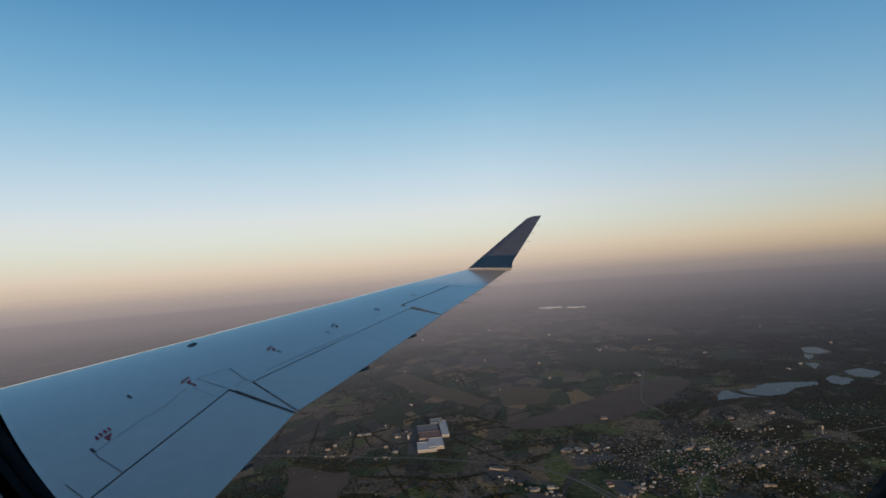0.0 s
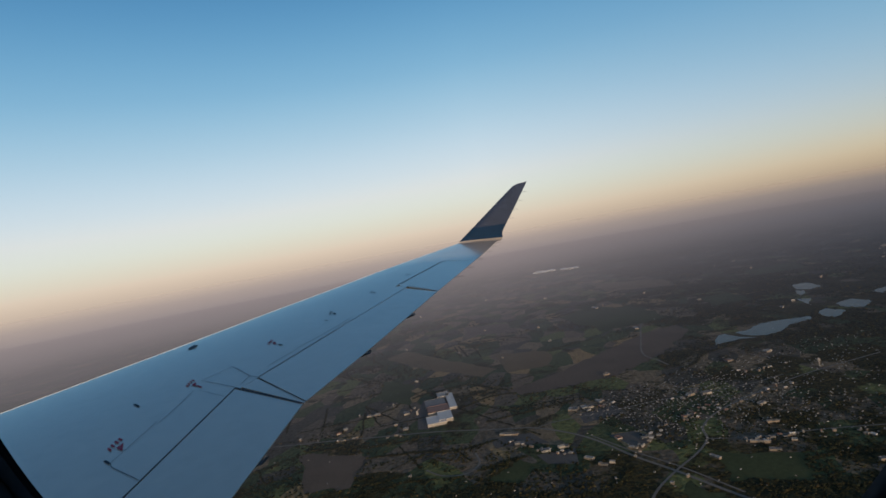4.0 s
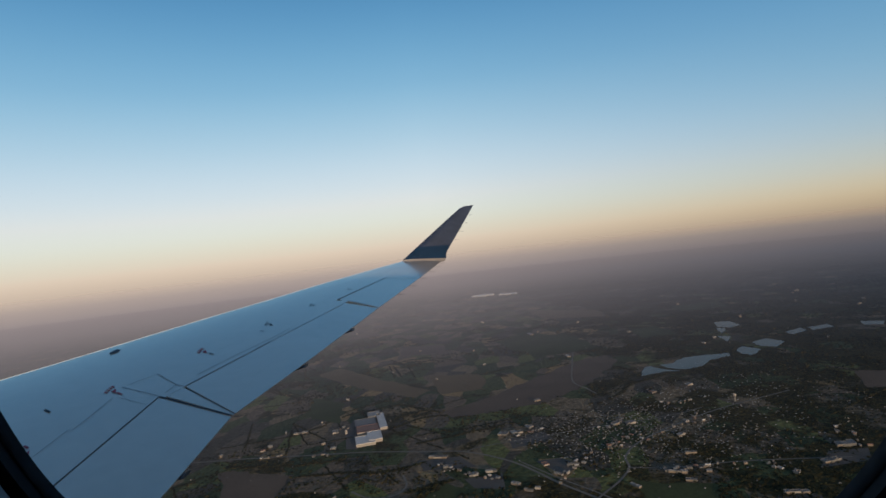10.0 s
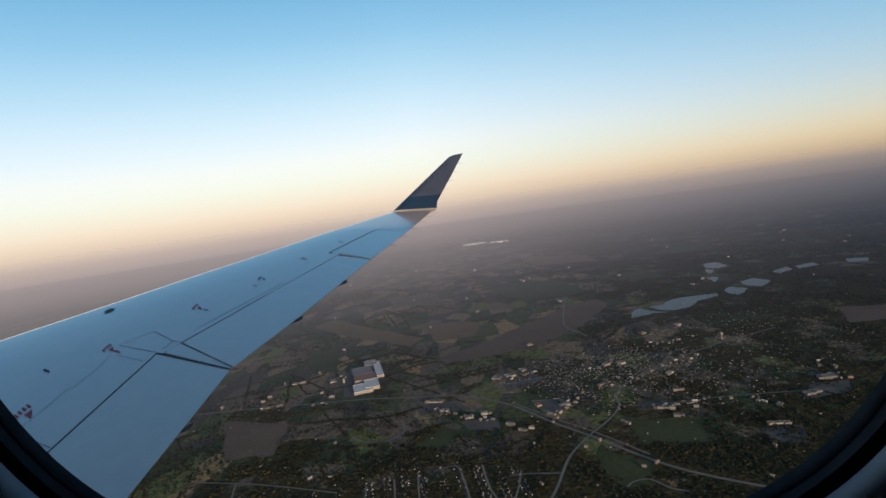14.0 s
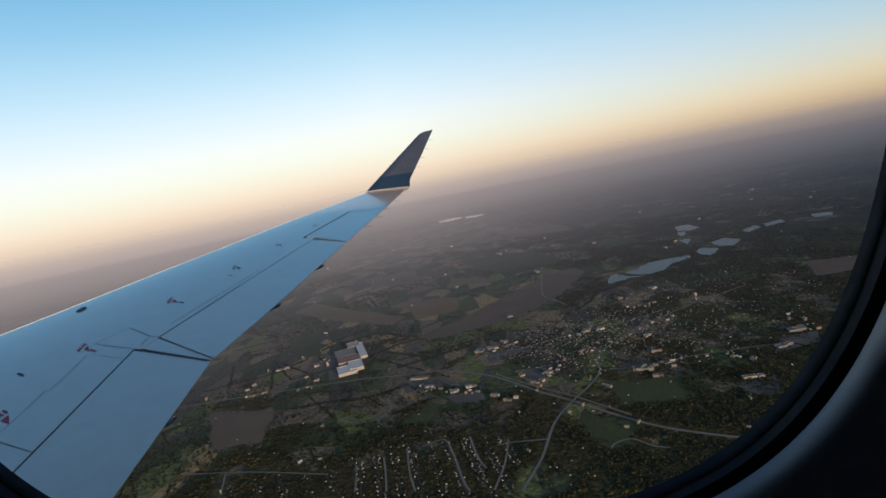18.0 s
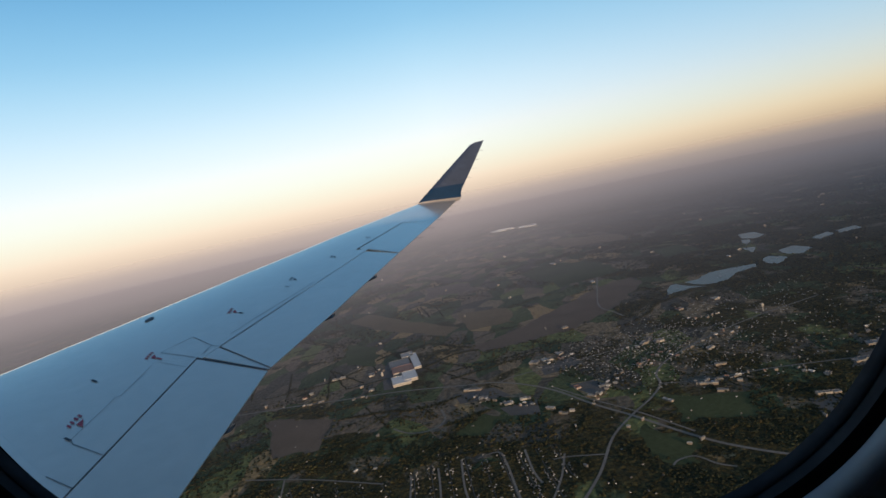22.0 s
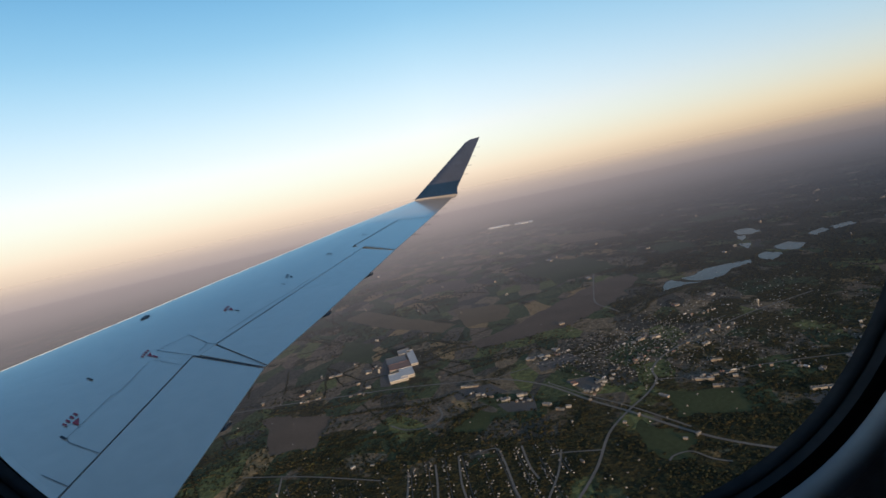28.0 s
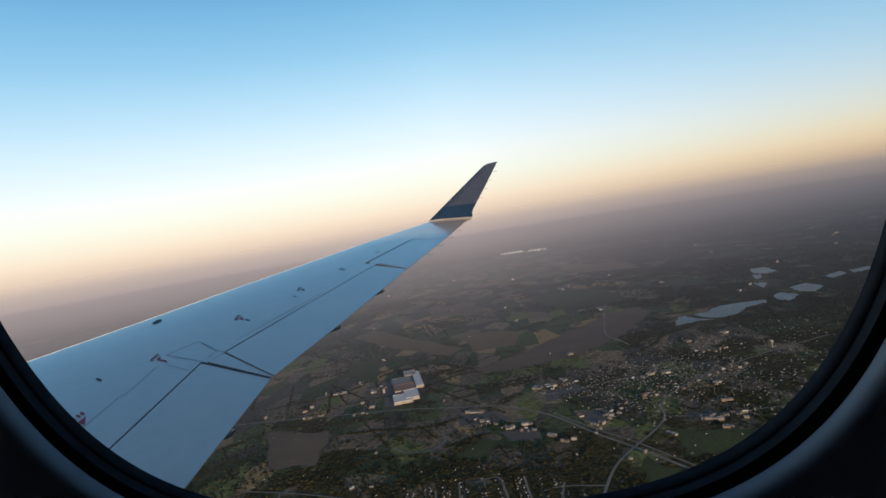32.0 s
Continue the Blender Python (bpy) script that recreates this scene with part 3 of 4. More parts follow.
# ---- the land below ----
def land_material():
    m = bpy.data.materials.new("evening_farmland")
    m.use_nodes = True
    n, l = m.node_tree.nodes, m.node_tree.links
    b = n["Principled BSDF"]
    b.inputs["Roughness"].default_value, b.inputs["Specular IOR Level"].default_value = 0.95, 0.1
    tc = n.new("ShaderNodeTexCoord")
    warp = n.new("ShaderNodeTexNoise"); warp.inputs["Scale"].default_value, warp.inputs["Detail"].default_value = 0.006, 3
    l.new(tc.outputs["Object"], warp.inputs["Vector"])
    mulw = n.new("ShaderNodeVectorMath"); mulw.operation = "SCALE"; mulw.inputs["Scale"].default_value = 60
    l.new(warp.outputs["Color"], mulw.inputs[0])
    addw = n.new("ShaderNodeVectorMath"); addw.operation = "ADD"
    l.new(tc.outputs["Object"], addw.inputs[0]); l.new(mulw.outputs[0], addw.inputs[1])
    cells = n.new("ShaderNodeTexVoronoi"); cells.inputs["Scale"].default_value = 0.024
    lay = n.new("ShaderNodeMapping"); lay.inputs["Rotation"].default_value = (0, 0, 0.5); lay.inputs["Scale"].default_value = (0.8, 1.5, 1)
    l.new(addw.outputs[0], lay.inputs["Vector"]); l.new(lay.outputs[0], cells.inputs["Vector"])
    sep = n.new("ShaderNodeSeparateColor"); l.new(cells.outputs["Color"], sep.inputs[0])
    ramp = n.new("ShaderNodeValToRGB"); ramp.color_ramp.interpolation = "CONSTANT"
    el = ramp.color_ramp.elements
    el[0].position, el[0].color = 0.0, (0.051, 0.059, 0.029, 1)
    el[1].position, el[1].color = 0.14, (0.130, 0.098, 0.068, 1)
    for p, c in ((0.27, (0.065, 0.074, 0.034, 1)), (0.40, (0.165, 0.122, 0.076, 1)), (0.50, (0.070, 0.060, 0.046, 1)), (0.60, (0.108, 0.112, 0.044, 1)), (0.71, (0.230, 0.155, 0.076, 1)), (0.78, (0.108, 0.086, 0.062, 1)), (0.88, (0.044, 0.055, 0.028, 1))):
        e = el.new(p); e.color = c
    l.new(sep.outputs[0], ramp.inputs[0])
    grain = n.new("ShaderNodeTexNoise"); grain.inputs["Scale"].default_value, grain.inputs["Detail"].default_value = 0.22, 6
    l.new(tc.outputs["Object"], grain.inputs["Vector"])
    wood = n.new("ShaderNodeTexNoise"); wood.inputs["Scale"].default_value, wood.inputs["Detail"].default_value = 0.016, 6
    wood.inputs["Roughness"].default_value = 0.65
    l.new(tc.outputs["Object"], wood.inputs["Vector"])
    wr = n.new("ShaderNodeMapRange"); wr.inputs["From Min"].default_value, wr.inputs["From Max"].default_value = 0.56, 0.62
    # denser woods close below; east of town the dark tone stands for shade
    spot = n.new("ShaderNodeSeparateXYZ"); l.new(tc.outputs["Object"], spot.inputs[0])
    east_shade = n.new("ShaderNodeMapRange"); east_shade.inputs["From Min"].default_value, east_shade.inputs["From Max"].default_value = -90, -330
    east_shade.inputs["To Min"].default_value, east_shade.inputs["To Max"].default_value = 0.0, 0.15
    l.new(spot.outputs["Y"], east_shade.inputs["Value"])
    below = n.new("ShaderNodeMapRange"); below.inputs["From Min"].default_value, below.inputs["From Max"].default_value = 480, 330
    below.inputs["To Min"].default_value, below.inputs["To Max"].default_value = 0.0, 0.17
    l.new(spot.outputs["X"], below.inputs["Value"])
    dens = n.new("ShaderNodeMath"); l.new(east_shade.outputs[0], dens.inputs[0]); l.new(below.outputs[0], dens.inputs[1])
    dens2 = n.new("ShaderNodeMath"); l.new(dens.outputs[0], dens2.inputs[0]); l.new(wood.outputs["Fac"], dens2.inputs[1])
    l.new(dens2.outputs[0], wr.inputs["Value"])
    mx = n.new("ShaderNodeMix"); mx.data_type = "RGBA"; mx.inputs["B"].default_value = (0.026, 0.021, 0.015, 1)
    l.new(wr.outputs[0], mx.inputs["Factor"]); l.new(ramp.outputs[0], mx.inputs["A"])
    crowns = n.new("ShaderNodeTexVoronoi"); crowns.inputs["Scale"].default_value = 0.55
    l.new(tc.outputs["Object"], crowns.inputs["Vector"])
    gold = n.new("ShaderNodeMapRange"); gold.inputs["From Min"].default_value, gold.inputs["From Max"].default_value = 0.1, 0.9
    sep2 = n.new("ShaderNodeSeparateColor"); l.new(crowns.outputs["Color"], sep2.inputs[0]); l.new(sep2.outputs[1], gold.inputs["Value"])
    wtone = n.new("ShaderNodeMix"); wtone.data_type = "RGBA"
    wtone.inputs["A"].default_value, wtone.inputs["B"].default_value = (0.018, 0.019, 0.010, 1), (0.062, 0.046, 0.016, 1)
    l.new(gold.outputs[0], wtone.inputs["Factor"]); l.new(wtone.outputs["Result"], mx.inputs["B"])
    hs = n.new("ShaderNodeHueSaturation")
    gr = n.new("ShaderNodeMapRange"); gr.inputs["From Min"].default_value, gr.inputs["From Max"].default_value = 0.3, 0.7
    gr.inputs["To Min"].default_value, gr.inputs["To Max"].default_value = 0.55, 1.45
    l.new(grain.outputs["Fac"], gr.inputs["Value"]); l.new(gr.outputs[0], hs.inputs["Value"]); l.new(mx.outputs["Result"], hs.inputs["Color"])
    l.new(hs.outputs[0], b.inputs["Base Color"])
    bp = n.new("ShaderNodeBump"); bp.inputs["Strength"].default_value, bp.inputs["Distance"].default_value = 0.6, 3.0
    l.new(grain.outputs["Fac"], bp.inputs["Height"]); l.new(bp.outputs[0], b.inputs["Normal"])
    return m


LAND = land_material()
radii = [0, 150, 220, 300, 400, 520, 680, 900, 1200, 1600, 2100, 2700, 3400, 4200, 4985]
v, f = [(0, 0, 0)], []
for r in radii[1:]:
    v += [(r * math.cos(a), r * math.sin(a), 0) for a in np.linspace(0, 2 * math.pi, 96, endpoint=False)]
f += [(0, 1 + j, 1 + (j + 1) % 96) for j in range(96)]
for i in range(len(radii) - 2):
    f += [(1 + i * 96 + j, 1 + (i + 1) * 96 + j, 1 + (i + 1) * 96 + (j + 1) % 96, 1 + i * 96 + (j + 1) % 96) for j in range(96)]
tagged(mesh_object("ground", v, f, LAND), "dim patchwork farmland under evening light", "ground", kind="structure")


# far evening haze painted as glowing rings, clear at ground, closing towards the horizon
def haze_material(r, veil, top):
    m = bpy.data.materials.new("glowing_haze_veil")
    m.use_nodes = True
    n, l = m.node_tree.nodes, m.node_tree.links
    n.clear()
    tc, sp = n.new("ShaderNodeTexCoord"), n.new("ShaderNodeSeparateXYZ")
    l.new(tc.outputs["Object"], sp.inputs[0])

    def graded(stops):
        q = n.new("ShaderNodeValToRGB")
        el = q.color_ramp.elements
        while len(el) > 1:
            el.remove(el[-1])
        for k, (z, col) in enumerate(sorted(stops)):
            p = min(max(z / top, 0.0), 1.0)
            e = el[0] if k == 0 else el.new(p)
            e.position, e.color = p, col
        l.new(hz.outputs[0], q.inputs[0])
        return q
    hz = n.new("ShaderNodeMath"); hz.operation = "DIVIDE"; hz.inputs[1].default_value = top
    l.new(sp.outputs["Z"], hz.inputs[0])
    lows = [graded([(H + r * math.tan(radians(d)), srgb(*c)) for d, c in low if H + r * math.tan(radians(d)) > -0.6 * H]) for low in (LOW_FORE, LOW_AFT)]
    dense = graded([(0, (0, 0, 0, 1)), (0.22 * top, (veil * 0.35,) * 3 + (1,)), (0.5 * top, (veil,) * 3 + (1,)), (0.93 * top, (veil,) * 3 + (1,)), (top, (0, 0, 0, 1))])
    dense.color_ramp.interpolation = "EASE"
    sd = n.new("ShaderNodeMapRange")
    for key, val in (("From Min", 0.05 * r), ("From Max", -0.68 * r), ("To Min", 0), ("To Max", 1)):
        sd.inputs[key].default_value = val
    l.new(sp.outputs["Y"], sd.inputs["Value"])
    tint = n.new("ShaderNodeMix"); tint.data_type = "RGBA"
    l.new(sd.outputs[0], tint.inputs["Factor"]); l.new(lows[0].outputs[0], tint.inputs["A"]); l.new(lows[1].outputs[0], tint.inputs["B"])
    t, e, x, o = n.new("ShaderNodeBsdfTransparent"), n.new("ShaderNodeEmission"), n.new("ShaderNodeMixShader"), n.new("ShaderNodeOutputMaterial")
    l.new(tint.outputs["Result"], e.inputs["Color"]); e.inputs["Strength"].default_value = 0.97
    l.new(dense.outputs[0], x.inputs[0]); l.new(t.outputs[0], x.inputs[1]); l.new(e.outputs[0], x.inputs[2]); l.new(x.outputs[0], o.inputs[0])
    return m


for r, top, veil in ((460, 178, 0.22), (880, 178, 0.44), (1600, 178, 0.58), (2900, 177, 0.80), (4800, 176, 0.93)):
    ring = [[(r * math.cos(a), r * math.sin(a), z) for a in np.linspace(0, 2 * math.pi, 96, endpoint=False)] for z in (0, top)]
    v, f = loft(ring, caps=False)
    ob = tagged(mesh_object("backdrop_haze_glow", v, f, haze_material(r, veil, top)), "glowing see-through ring standing in for mauve evening haze", "haze", kind="structure")
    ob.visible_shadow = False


def water_material():
    """Wind-rippled water that mirrors only part of the low sky."""
    m = bpy.data.materials.new("grey_lake_water")
    m.use_nodes = True
    n, l = m.node_tree.nodes, m.node_tree.links
    n.clear()
    d, s, x, o = n.new("ShaderNodeBsdfDiffuse"), n.new("ShaderNodeBsdfGlossy"), n.new("ShaderNodeMixShader"), n.new("ShaderNodeOutputMaterial")
    d.inputs["Color"].default_value = (0.05, 0.055, 0.06, 1)
    s.inputs["Roughness"].default_value = 0.22
    s.inputs["Color"].default_value = (0.95, 0.89, 0.83, 1)
    fr = n.new("ShaderNodeFresnel"); fr.inputs["IOR"].default_value = 1.20
    tc, nz, bp = n.new("ShaderNodeTexCoord"), n.new("ShaderNodeTexNoise"), n.new("ShaderNodeBump")
    nz.inputs["Scale"].default_value, nz.inputs["Detail"].default_value = 0.12, 5
    bp.inputs["Strength"].default_value, bp.inputs["Distance"].default_value = 0.25, 1.0
    l.new(tc.outputs["Object"], nz.inputs["Vector"]); l.new(nz.outputs["Fac"], bp.inputs["Height"]); l.new(bp.outputs[0], s.inputs["Normal"])
    l.new(fr.outputs[0], x.inputs[0]); l.new(d.outputs[0], x.inputs[1]); l.new(s.outputs[0], x.inputs[2]); l.new(x.outputs[0], o.inputs[0])
    return m


WATER = water_material()
FIELD_BROWN = material("ploughed_brown_field", (0.112, 0.082, 0.060), 0.95, 0, 0.2, 0.02, 0.3, 0, 0.1)
FIELD_GREEN = material("green_meadow", (0.051, 0.057, 0.025), 0.95, 0, 0.25, 0.02, 0.3, 0, 0.1)
FIELD_TAN = material("dry_stubble_field", (0.128, 0.092, 0.052), 0.95, 0, 0.2, 0.02, 0.3, 0, 0.1)
ASPHALT = material("worn_asphalt", (0.150, 0.130, 0.110), 0.9, 0, 0.2, 0.05, 1.0, 0, 0.2)
STREET = material("dim_street_asphalt", (0.066, 0.061, 0.057), 0.9, 0, 0.2, 0.05, 1.0, 0, 0.2)
LOT = material("pale_paved_lot", (0.085, 0.074, 0.065), 0.9, 0, 0.2, 0.05, 0.8, 0, 0.2)
ROOF_WHITE = material("white_membrane_roof", (0.23, 0.22, 0.205), 0.7, 0, 0.08, 0.1, 2)
ROOF_BRIGHT = material("bright_membrane_roof", (0.48, 0.45, 0.42), 0.7, 0, 0.08, 0.1, 2)
FAR_WHITE = material("sunlit_white_roof", (0.82, 0.78, 0.72), 0.6, 0, 0.05, 0.1, 2)
ROOF_DIM = material("weathered_dark_roof", (0.11, 0.105, 0.10), 0.85, 0, 0.15, 0.1, 2)
ROOF_GREY = material("grey_gravel_roof", (0.15, 0.142, 0.135), 0.85, 0, 0.12, 0.1, 2)
ROOF_RUST = material("rust_red_roof", (0.19, 0.10, 0.07), 0.8, 0, 0.15, 0.1, 2)
WALL_BUFF = material("buff_brick_wall", (0.17, 0.135, 0.105), 0.85, 0, 0.15, 0.2, 3)
WALL_DIM = material("dim_grey_wall", (0.115, 0.11, 0.105), 0.85, 0, 0.12, 0.2, 3)
WALL_PALE = material("pale_building_wall", (0.27, 0.24, 0.21), 0.75, 0, 0.1, 0.2, 3)
HOUSE_WALL_OB = material("house_siding_near", (0.28, 0.275, 0.275), 0.8, 0, 0.1, 0.5, 4, 0, 0.3, 0, 0, 0.8)
HOUSE_ROOF_OB = material("shingle_roof_near", (0.092, 0.084, 0.080), 0.75, 0, 0.1, 0.5, 4, 0, 0.3, 0, 0, 0.55)
HOUSE_WALL = material("house_siding", (0.28, 0.275, 0.275), 0.8, 0, 0.1, 0.5, 4, 0, 0.3, 0, 0.8)
HOUSE_ROOF = material("shingle_roof", (0.092, 0.084, 0.080), 0.75, 0, 0.1, 0.5, 4, 0, 0.3, 0, 0.55)
TREE_LEAF = material("autumn_foliage", (0.040, 0.034, 0.015), 0.9, 0, 0.3, 0.06, 1.2, 0, 0.1, 0, 0.35)
TREE_DARK = material("dark_foliage", (0.020, 0.021, 0.011), 0.9, 0, 0.3, 0.06, 1.2, 0, 0.1, 0, 0.4)


def flat(name, pts, mat, z, label, category):
    if sum(a[0] * b[1] - b[0] * a[1] for a, b in zip(pts, pts[1:] + pts[:1])) < 0:
        pts = pts[::-1]   # faces up
    return tagged(mesh_object(name, [(x, y, z) for x, y in pts], [tuple(range(len(pts)))], mat), label, category, kind="structure")


def wobble(pts, amount, parts=4):
    """A closed outline with uneven banks."""
    out = []
    for k, a in enumerate(pts):
        b = pts[(k + 1) % len(pts)]
        for j in range(parts):
            s = j / parts
            x, y = a[0] + (b[0] - a[0]) * s, a[1] + (b[1] - a[1]) * s
            q = noise.noise_vector(Vector((x * 0.09, y * 0.09, 3.1)))
            out.append((x + q.x * amount, y + q.y * amount))
    return out


LAKES = [
    [(767, -244), (770, -261), (796, -286), (798, -317), (796, -346), (777, -345), (767, -314), (737, -287), (730, -264), (746, -249)],
    [(762, -221), (766, -233), (748, -237), (735, -248), (724, -254), (728, -236), (722, -216), (716, -203)],
    [(819, -371), (828, -385), (797, -394), (770, -367), (794, -360)],
    [(852, -407), (867, -437), (832, -445), (803, -418), (819, -403)],
    [(1053, -441), (1055, -466), (998, -463), (986, -439), (1008, -427)],
    [(997, -419), (983, -431), (938, -403)],
    [(922, -389), (912, -405), (875, -383)],
    [(897, -482), (920, -517), (894, -515), (874, -481)],
    [(916, -528), (927, -565), (900, -558), (891, -521)],
    [(923, -613), (906, -638), (876, -618), (892, -598)],
]
for pts in LAKES:
    flat("water", wobble(pts, 3.6, 6), WATER, 0.12, "grey rippled lake among dark fields", "lake")

FIELDS = [
    ([(650, 46), (690, -9), (755, -68), (846, -150), (869, -200), (814, -203), (710, -140), (649, -75), (633, -26), (624, 30)], FIELD_BROWN, "brown ploughed field beside the town"),
    ([(1095, -45), (1158, -121), (1022, -198), (933, -202), (908, -116), (989, -68)], FIELD_GREEN, "green meadow beyond the ploughed field"),
    ([(992, 236), (851, 138), (760, 65), (725, 78), (835, 188), (952, 267)], FIELD_TAN, "dry tan stubble field"),
    ([(851, 69), (825, -9), (733, -12), (733, 49)], FIELD_TAN, "dry tan stubble field"),
    ([(785, 227), (735, 173), (643, 160), (684, 210)], FIELD_GREEN, "green meadow near the factory"),
    ([(523, 245), (522, 228), (497, 173), (435, 170), (431, 209)], FIELD_BROWN, "brown ploughed field beside the highway"),
    ([(416, 55), (447, 33), (431, 18), (406, 33)], FIELD_GREEN, "small green park by the creek"),
    ([(377, -75), (339, -102), (321, -91), (337, -68)], FIELD_GREEN, "green verge beside the road junction"),
    ([(415, -108), (403, -156), (364, -146), (375, -103)], FIELD_GREEN, "green sports field beside the town"),
    ([(1072, -292), (1083, -346), (979, -351), (974, -288)], FIELD_GREEN, "bright green far meadow"),
    ([(646, -415), (625, -468), (575, -442), (583, -385)], FIELD_BROWN, "brown ploughed field beyond the town"),
    ([(1557, -157), (1410, -313), (1274, -306), (1353, -174)], FIELD_TAN, "dry tan far field"),
    ([(1161, 152), (1127, 57), (1019, 44), (1048, 130)], FIELD_BROWN, "brown ploughed far field"),
    ([(1336, -461), (1339, -573), (1231, -551), (1237, -451)], FIELD_GREEN, "green far field"),
]
for k, (pts, mat, label) in enumerate(FIELDS):
    flat("field", wobble(pts, 9.0, 6), mat, 0.05 + 0.002 * k, label, "field")


def road(name, pts, width, mat, z, label):
    fine = []
    for k in range(len(pts) - 1):
        p0, p1, p2, p3 = (Vector(pts[min(max(k + d, 0), len(pts) - 1)]) for d in (-1, 0, 1, 2))
        for j in range(6):
            s = j / 6
            fine.append(0.5 * ((2 * p1) + (p2 - p0) * s + (2 * p0 - 5 * p1 + 4 * p2 - p3) * s * s + (3 * p1 - p0 - 3 * p2 + p3) * s ** 3))
    fine.append(Vector(pts[-1]))
    v, f = [], []
    for k, p in enumerate(fine):
        d = (fine[min(k + 1, len(fine) - 1)] - fine[max(k - 1, 0)]).normalized()
        v += [(p.x - d.y * width / 2, p.y + d.x * width / 2, z), (p.x + d.y * width / 2, p.y - d.x * width / 2, z)]
        if k:
            f.append((2 * k - 2, 2 * k - 1, 2 * k + 1, 2 * k))
    return tagged(mesh_object(name, v, f, mat), label, "road", kind="structure")


ROADS = [
    ([(569, 361), (559, 287), (554, 228), (546, 169), (539, 112), (524, 55), (513, 17), (477, -23), (427, -53), (396, -74), (351, -102), (327, -122), (303, -151)], 3.6),
    ([(479, -27), (433, -56), (402, -78), (357, -104)], 2.2),
    ([(295, -19), (327, -37), (368, -54), (396, -74), (420, -95), (443, -109), (466, -113), (495, -133), (531, -179), (566, -240), (598, -319)], 2.8),
    ([(321, -78), (326, -83), (327, -93), (315, -101), (309, -109)], 2.0),
    ([(918, -158), (812, -136), (727, -121), (685, -130), (660, -135)], 3.0),
    ([(513, 17), (523, 0), (533, -57), (542, -87), (555, -176), (571, -218)], 2.2),
    ([(449, 109), (434, 93), (433, 74), (449, 65), (472, 70)], 2.6),
    ([(347, -45), (352, -23), (352, -12)], 2.0),
    ([(443, -109), (435, -142), (434, -193), (423, -265)], 2.2),
    ([(371, 38), (375, 23), (356, 18), (318, 13), (305, 10)], 2.2),
    ([(372, 5), (342, 2), (326, -2)], 2.2),
    ([(367, 65), (344, 62), (322, 60)], 2.0),
    ([(362, 83), (329, 80)], 2.0),
    ([(373, 49), (338, 46), (316, 42)], 2.0),
    ([(301, -4), (329, -14), (357, -20)], 2.0),
    ([(401, 218), (384, 163), (358, 102)], 2.0),
    ([(362, 176), (379, 180), (391, 183)], 2.0),
]
for k, (pts, width) in enumerate(ROADS):
    road("road", pts, width * 0.66, ASPHALT, 0.16 + 0.008 * k, "grey road running between fields and houses")


def box_rings(cx, cy, w, d, h, turn, z0=0.0, grow=0.0):
    c, s = math.cos(turn), math.sin(turn)
    return [(cx + c * a * (w / 2 + grow) - s * b * (d / 2 + grow), cy + s * a * (w / 2 + grow) + c * b * (d / 2 + grow), z0 + h) for a, b in ((-1, -1), (1, -1), (1, 1), (-1, 1))]


def flat_block(parent, cx, cy, w, d, h, turn, roof_mat, wall_mat, name="wall"):
    """A flat-roofed building body with a parapet roof and roof units."""
    v, f = loft([box_rings(cx, cy, w, d, 0, turn), box_rings(cx, cy, w, d, h, turn)])
    child(mesh_object(name, v, f, wall_mat), parent)
    v, f = loft([box_rings(cx, cy, w, d, h + 0.02, turn, 0, 0.15), box_rings(cx, cy, w, d, h + 0.45, turn, 0, 0.15), box_rings(cx, cy, w, d, h + 0.45, turn, 0, -0.25), box_rings(cx, cy, w, d, h + 0.15, turn, 0, -0.25)])
    return child(mesh_object("roof", v, f, roof_mat), parent)


def from_front(a, b, depth):
    """Centre, width and turn of a block whose front edge runs from a to b."""
    (x1, y1), (x2, y2) = a, b
    w, t = math.hypot(x2 - x1, y2 - y1), math.atan2(y2 - y1, x2 - x1)
    nx, ny = -math.sin(t), math.cos(t)
    if nx * x1 + ny * y1 < 0:
        nx, ny = -nx, -ny
    return (x1 + x2) / 2 + nx * depth / 2, (y1 + y2) / 2 + ny * depth / 2, w, t


factory = tagged(empty("factory"), "large white flat-roofed factory with sunlit pale walls beside the highway", "factory")
F0, F1, FB = Vector((555, 125)), Vector((561, 99)), Vector((664, 125))
FU = (F1 - F0)
FW, FT = FU.length, math.atan2(FU.y, FU.x)
FN = Vector((-FU.y, FU.x)).normalized()
FN = FN if FN.x > 0 else -FN
FD = abs((FB - F0).dot(FN))
for u0, u1, v0, v1, h, rm in ((0.0, 0.72, 0.0, 0.24, 2.6, ROOF_BRIGHT), (0.46, 1.0, 0.06, 0.33, 3.0, ROOF_BRIGHT), (0.10, 0.98, 0.36, 0.58, 2.8, ROOF_RUST), (0.06, 0.92, 0.60, 0.86, 2.2, ROOF_GREY), (1.02, 1.32, 0.42, 0.98, 2.4, ROOF_BRIGHT), (0.66, 1.18, 0.90, 1.08, 2.4, ROOF_WHITE)):
    at = F0 + FU * ((u0 + u1) / 2) + FN * (FD * (v0 + v1) / 2)
    flat_block(factory, at.x, at.y, FW * (u1 - u0), FD * (v1 - v0), h, FT, rm, WALL_PALE)
flat("pavement", [(553, 135), (550, 123), (626, 131), (655, 128), (653, 147), (606, 146)], LOT, 0.10, "pale paved yard round the factory", "yard")
tank = tagged(empty("storage_tank"), "white cylindrical storage tank beside the factory", "tank")
tx, ty = (603, 145)
v, f = loft([[(tx + q * math.cos(a), ty + q * math.sin(a), z) for a in np.linspace(0, 2 * math.pi, 16, endpoint=False)] for q, z in ((1.3, 0), (1.3, 4.2), (0.5, 4.8))])
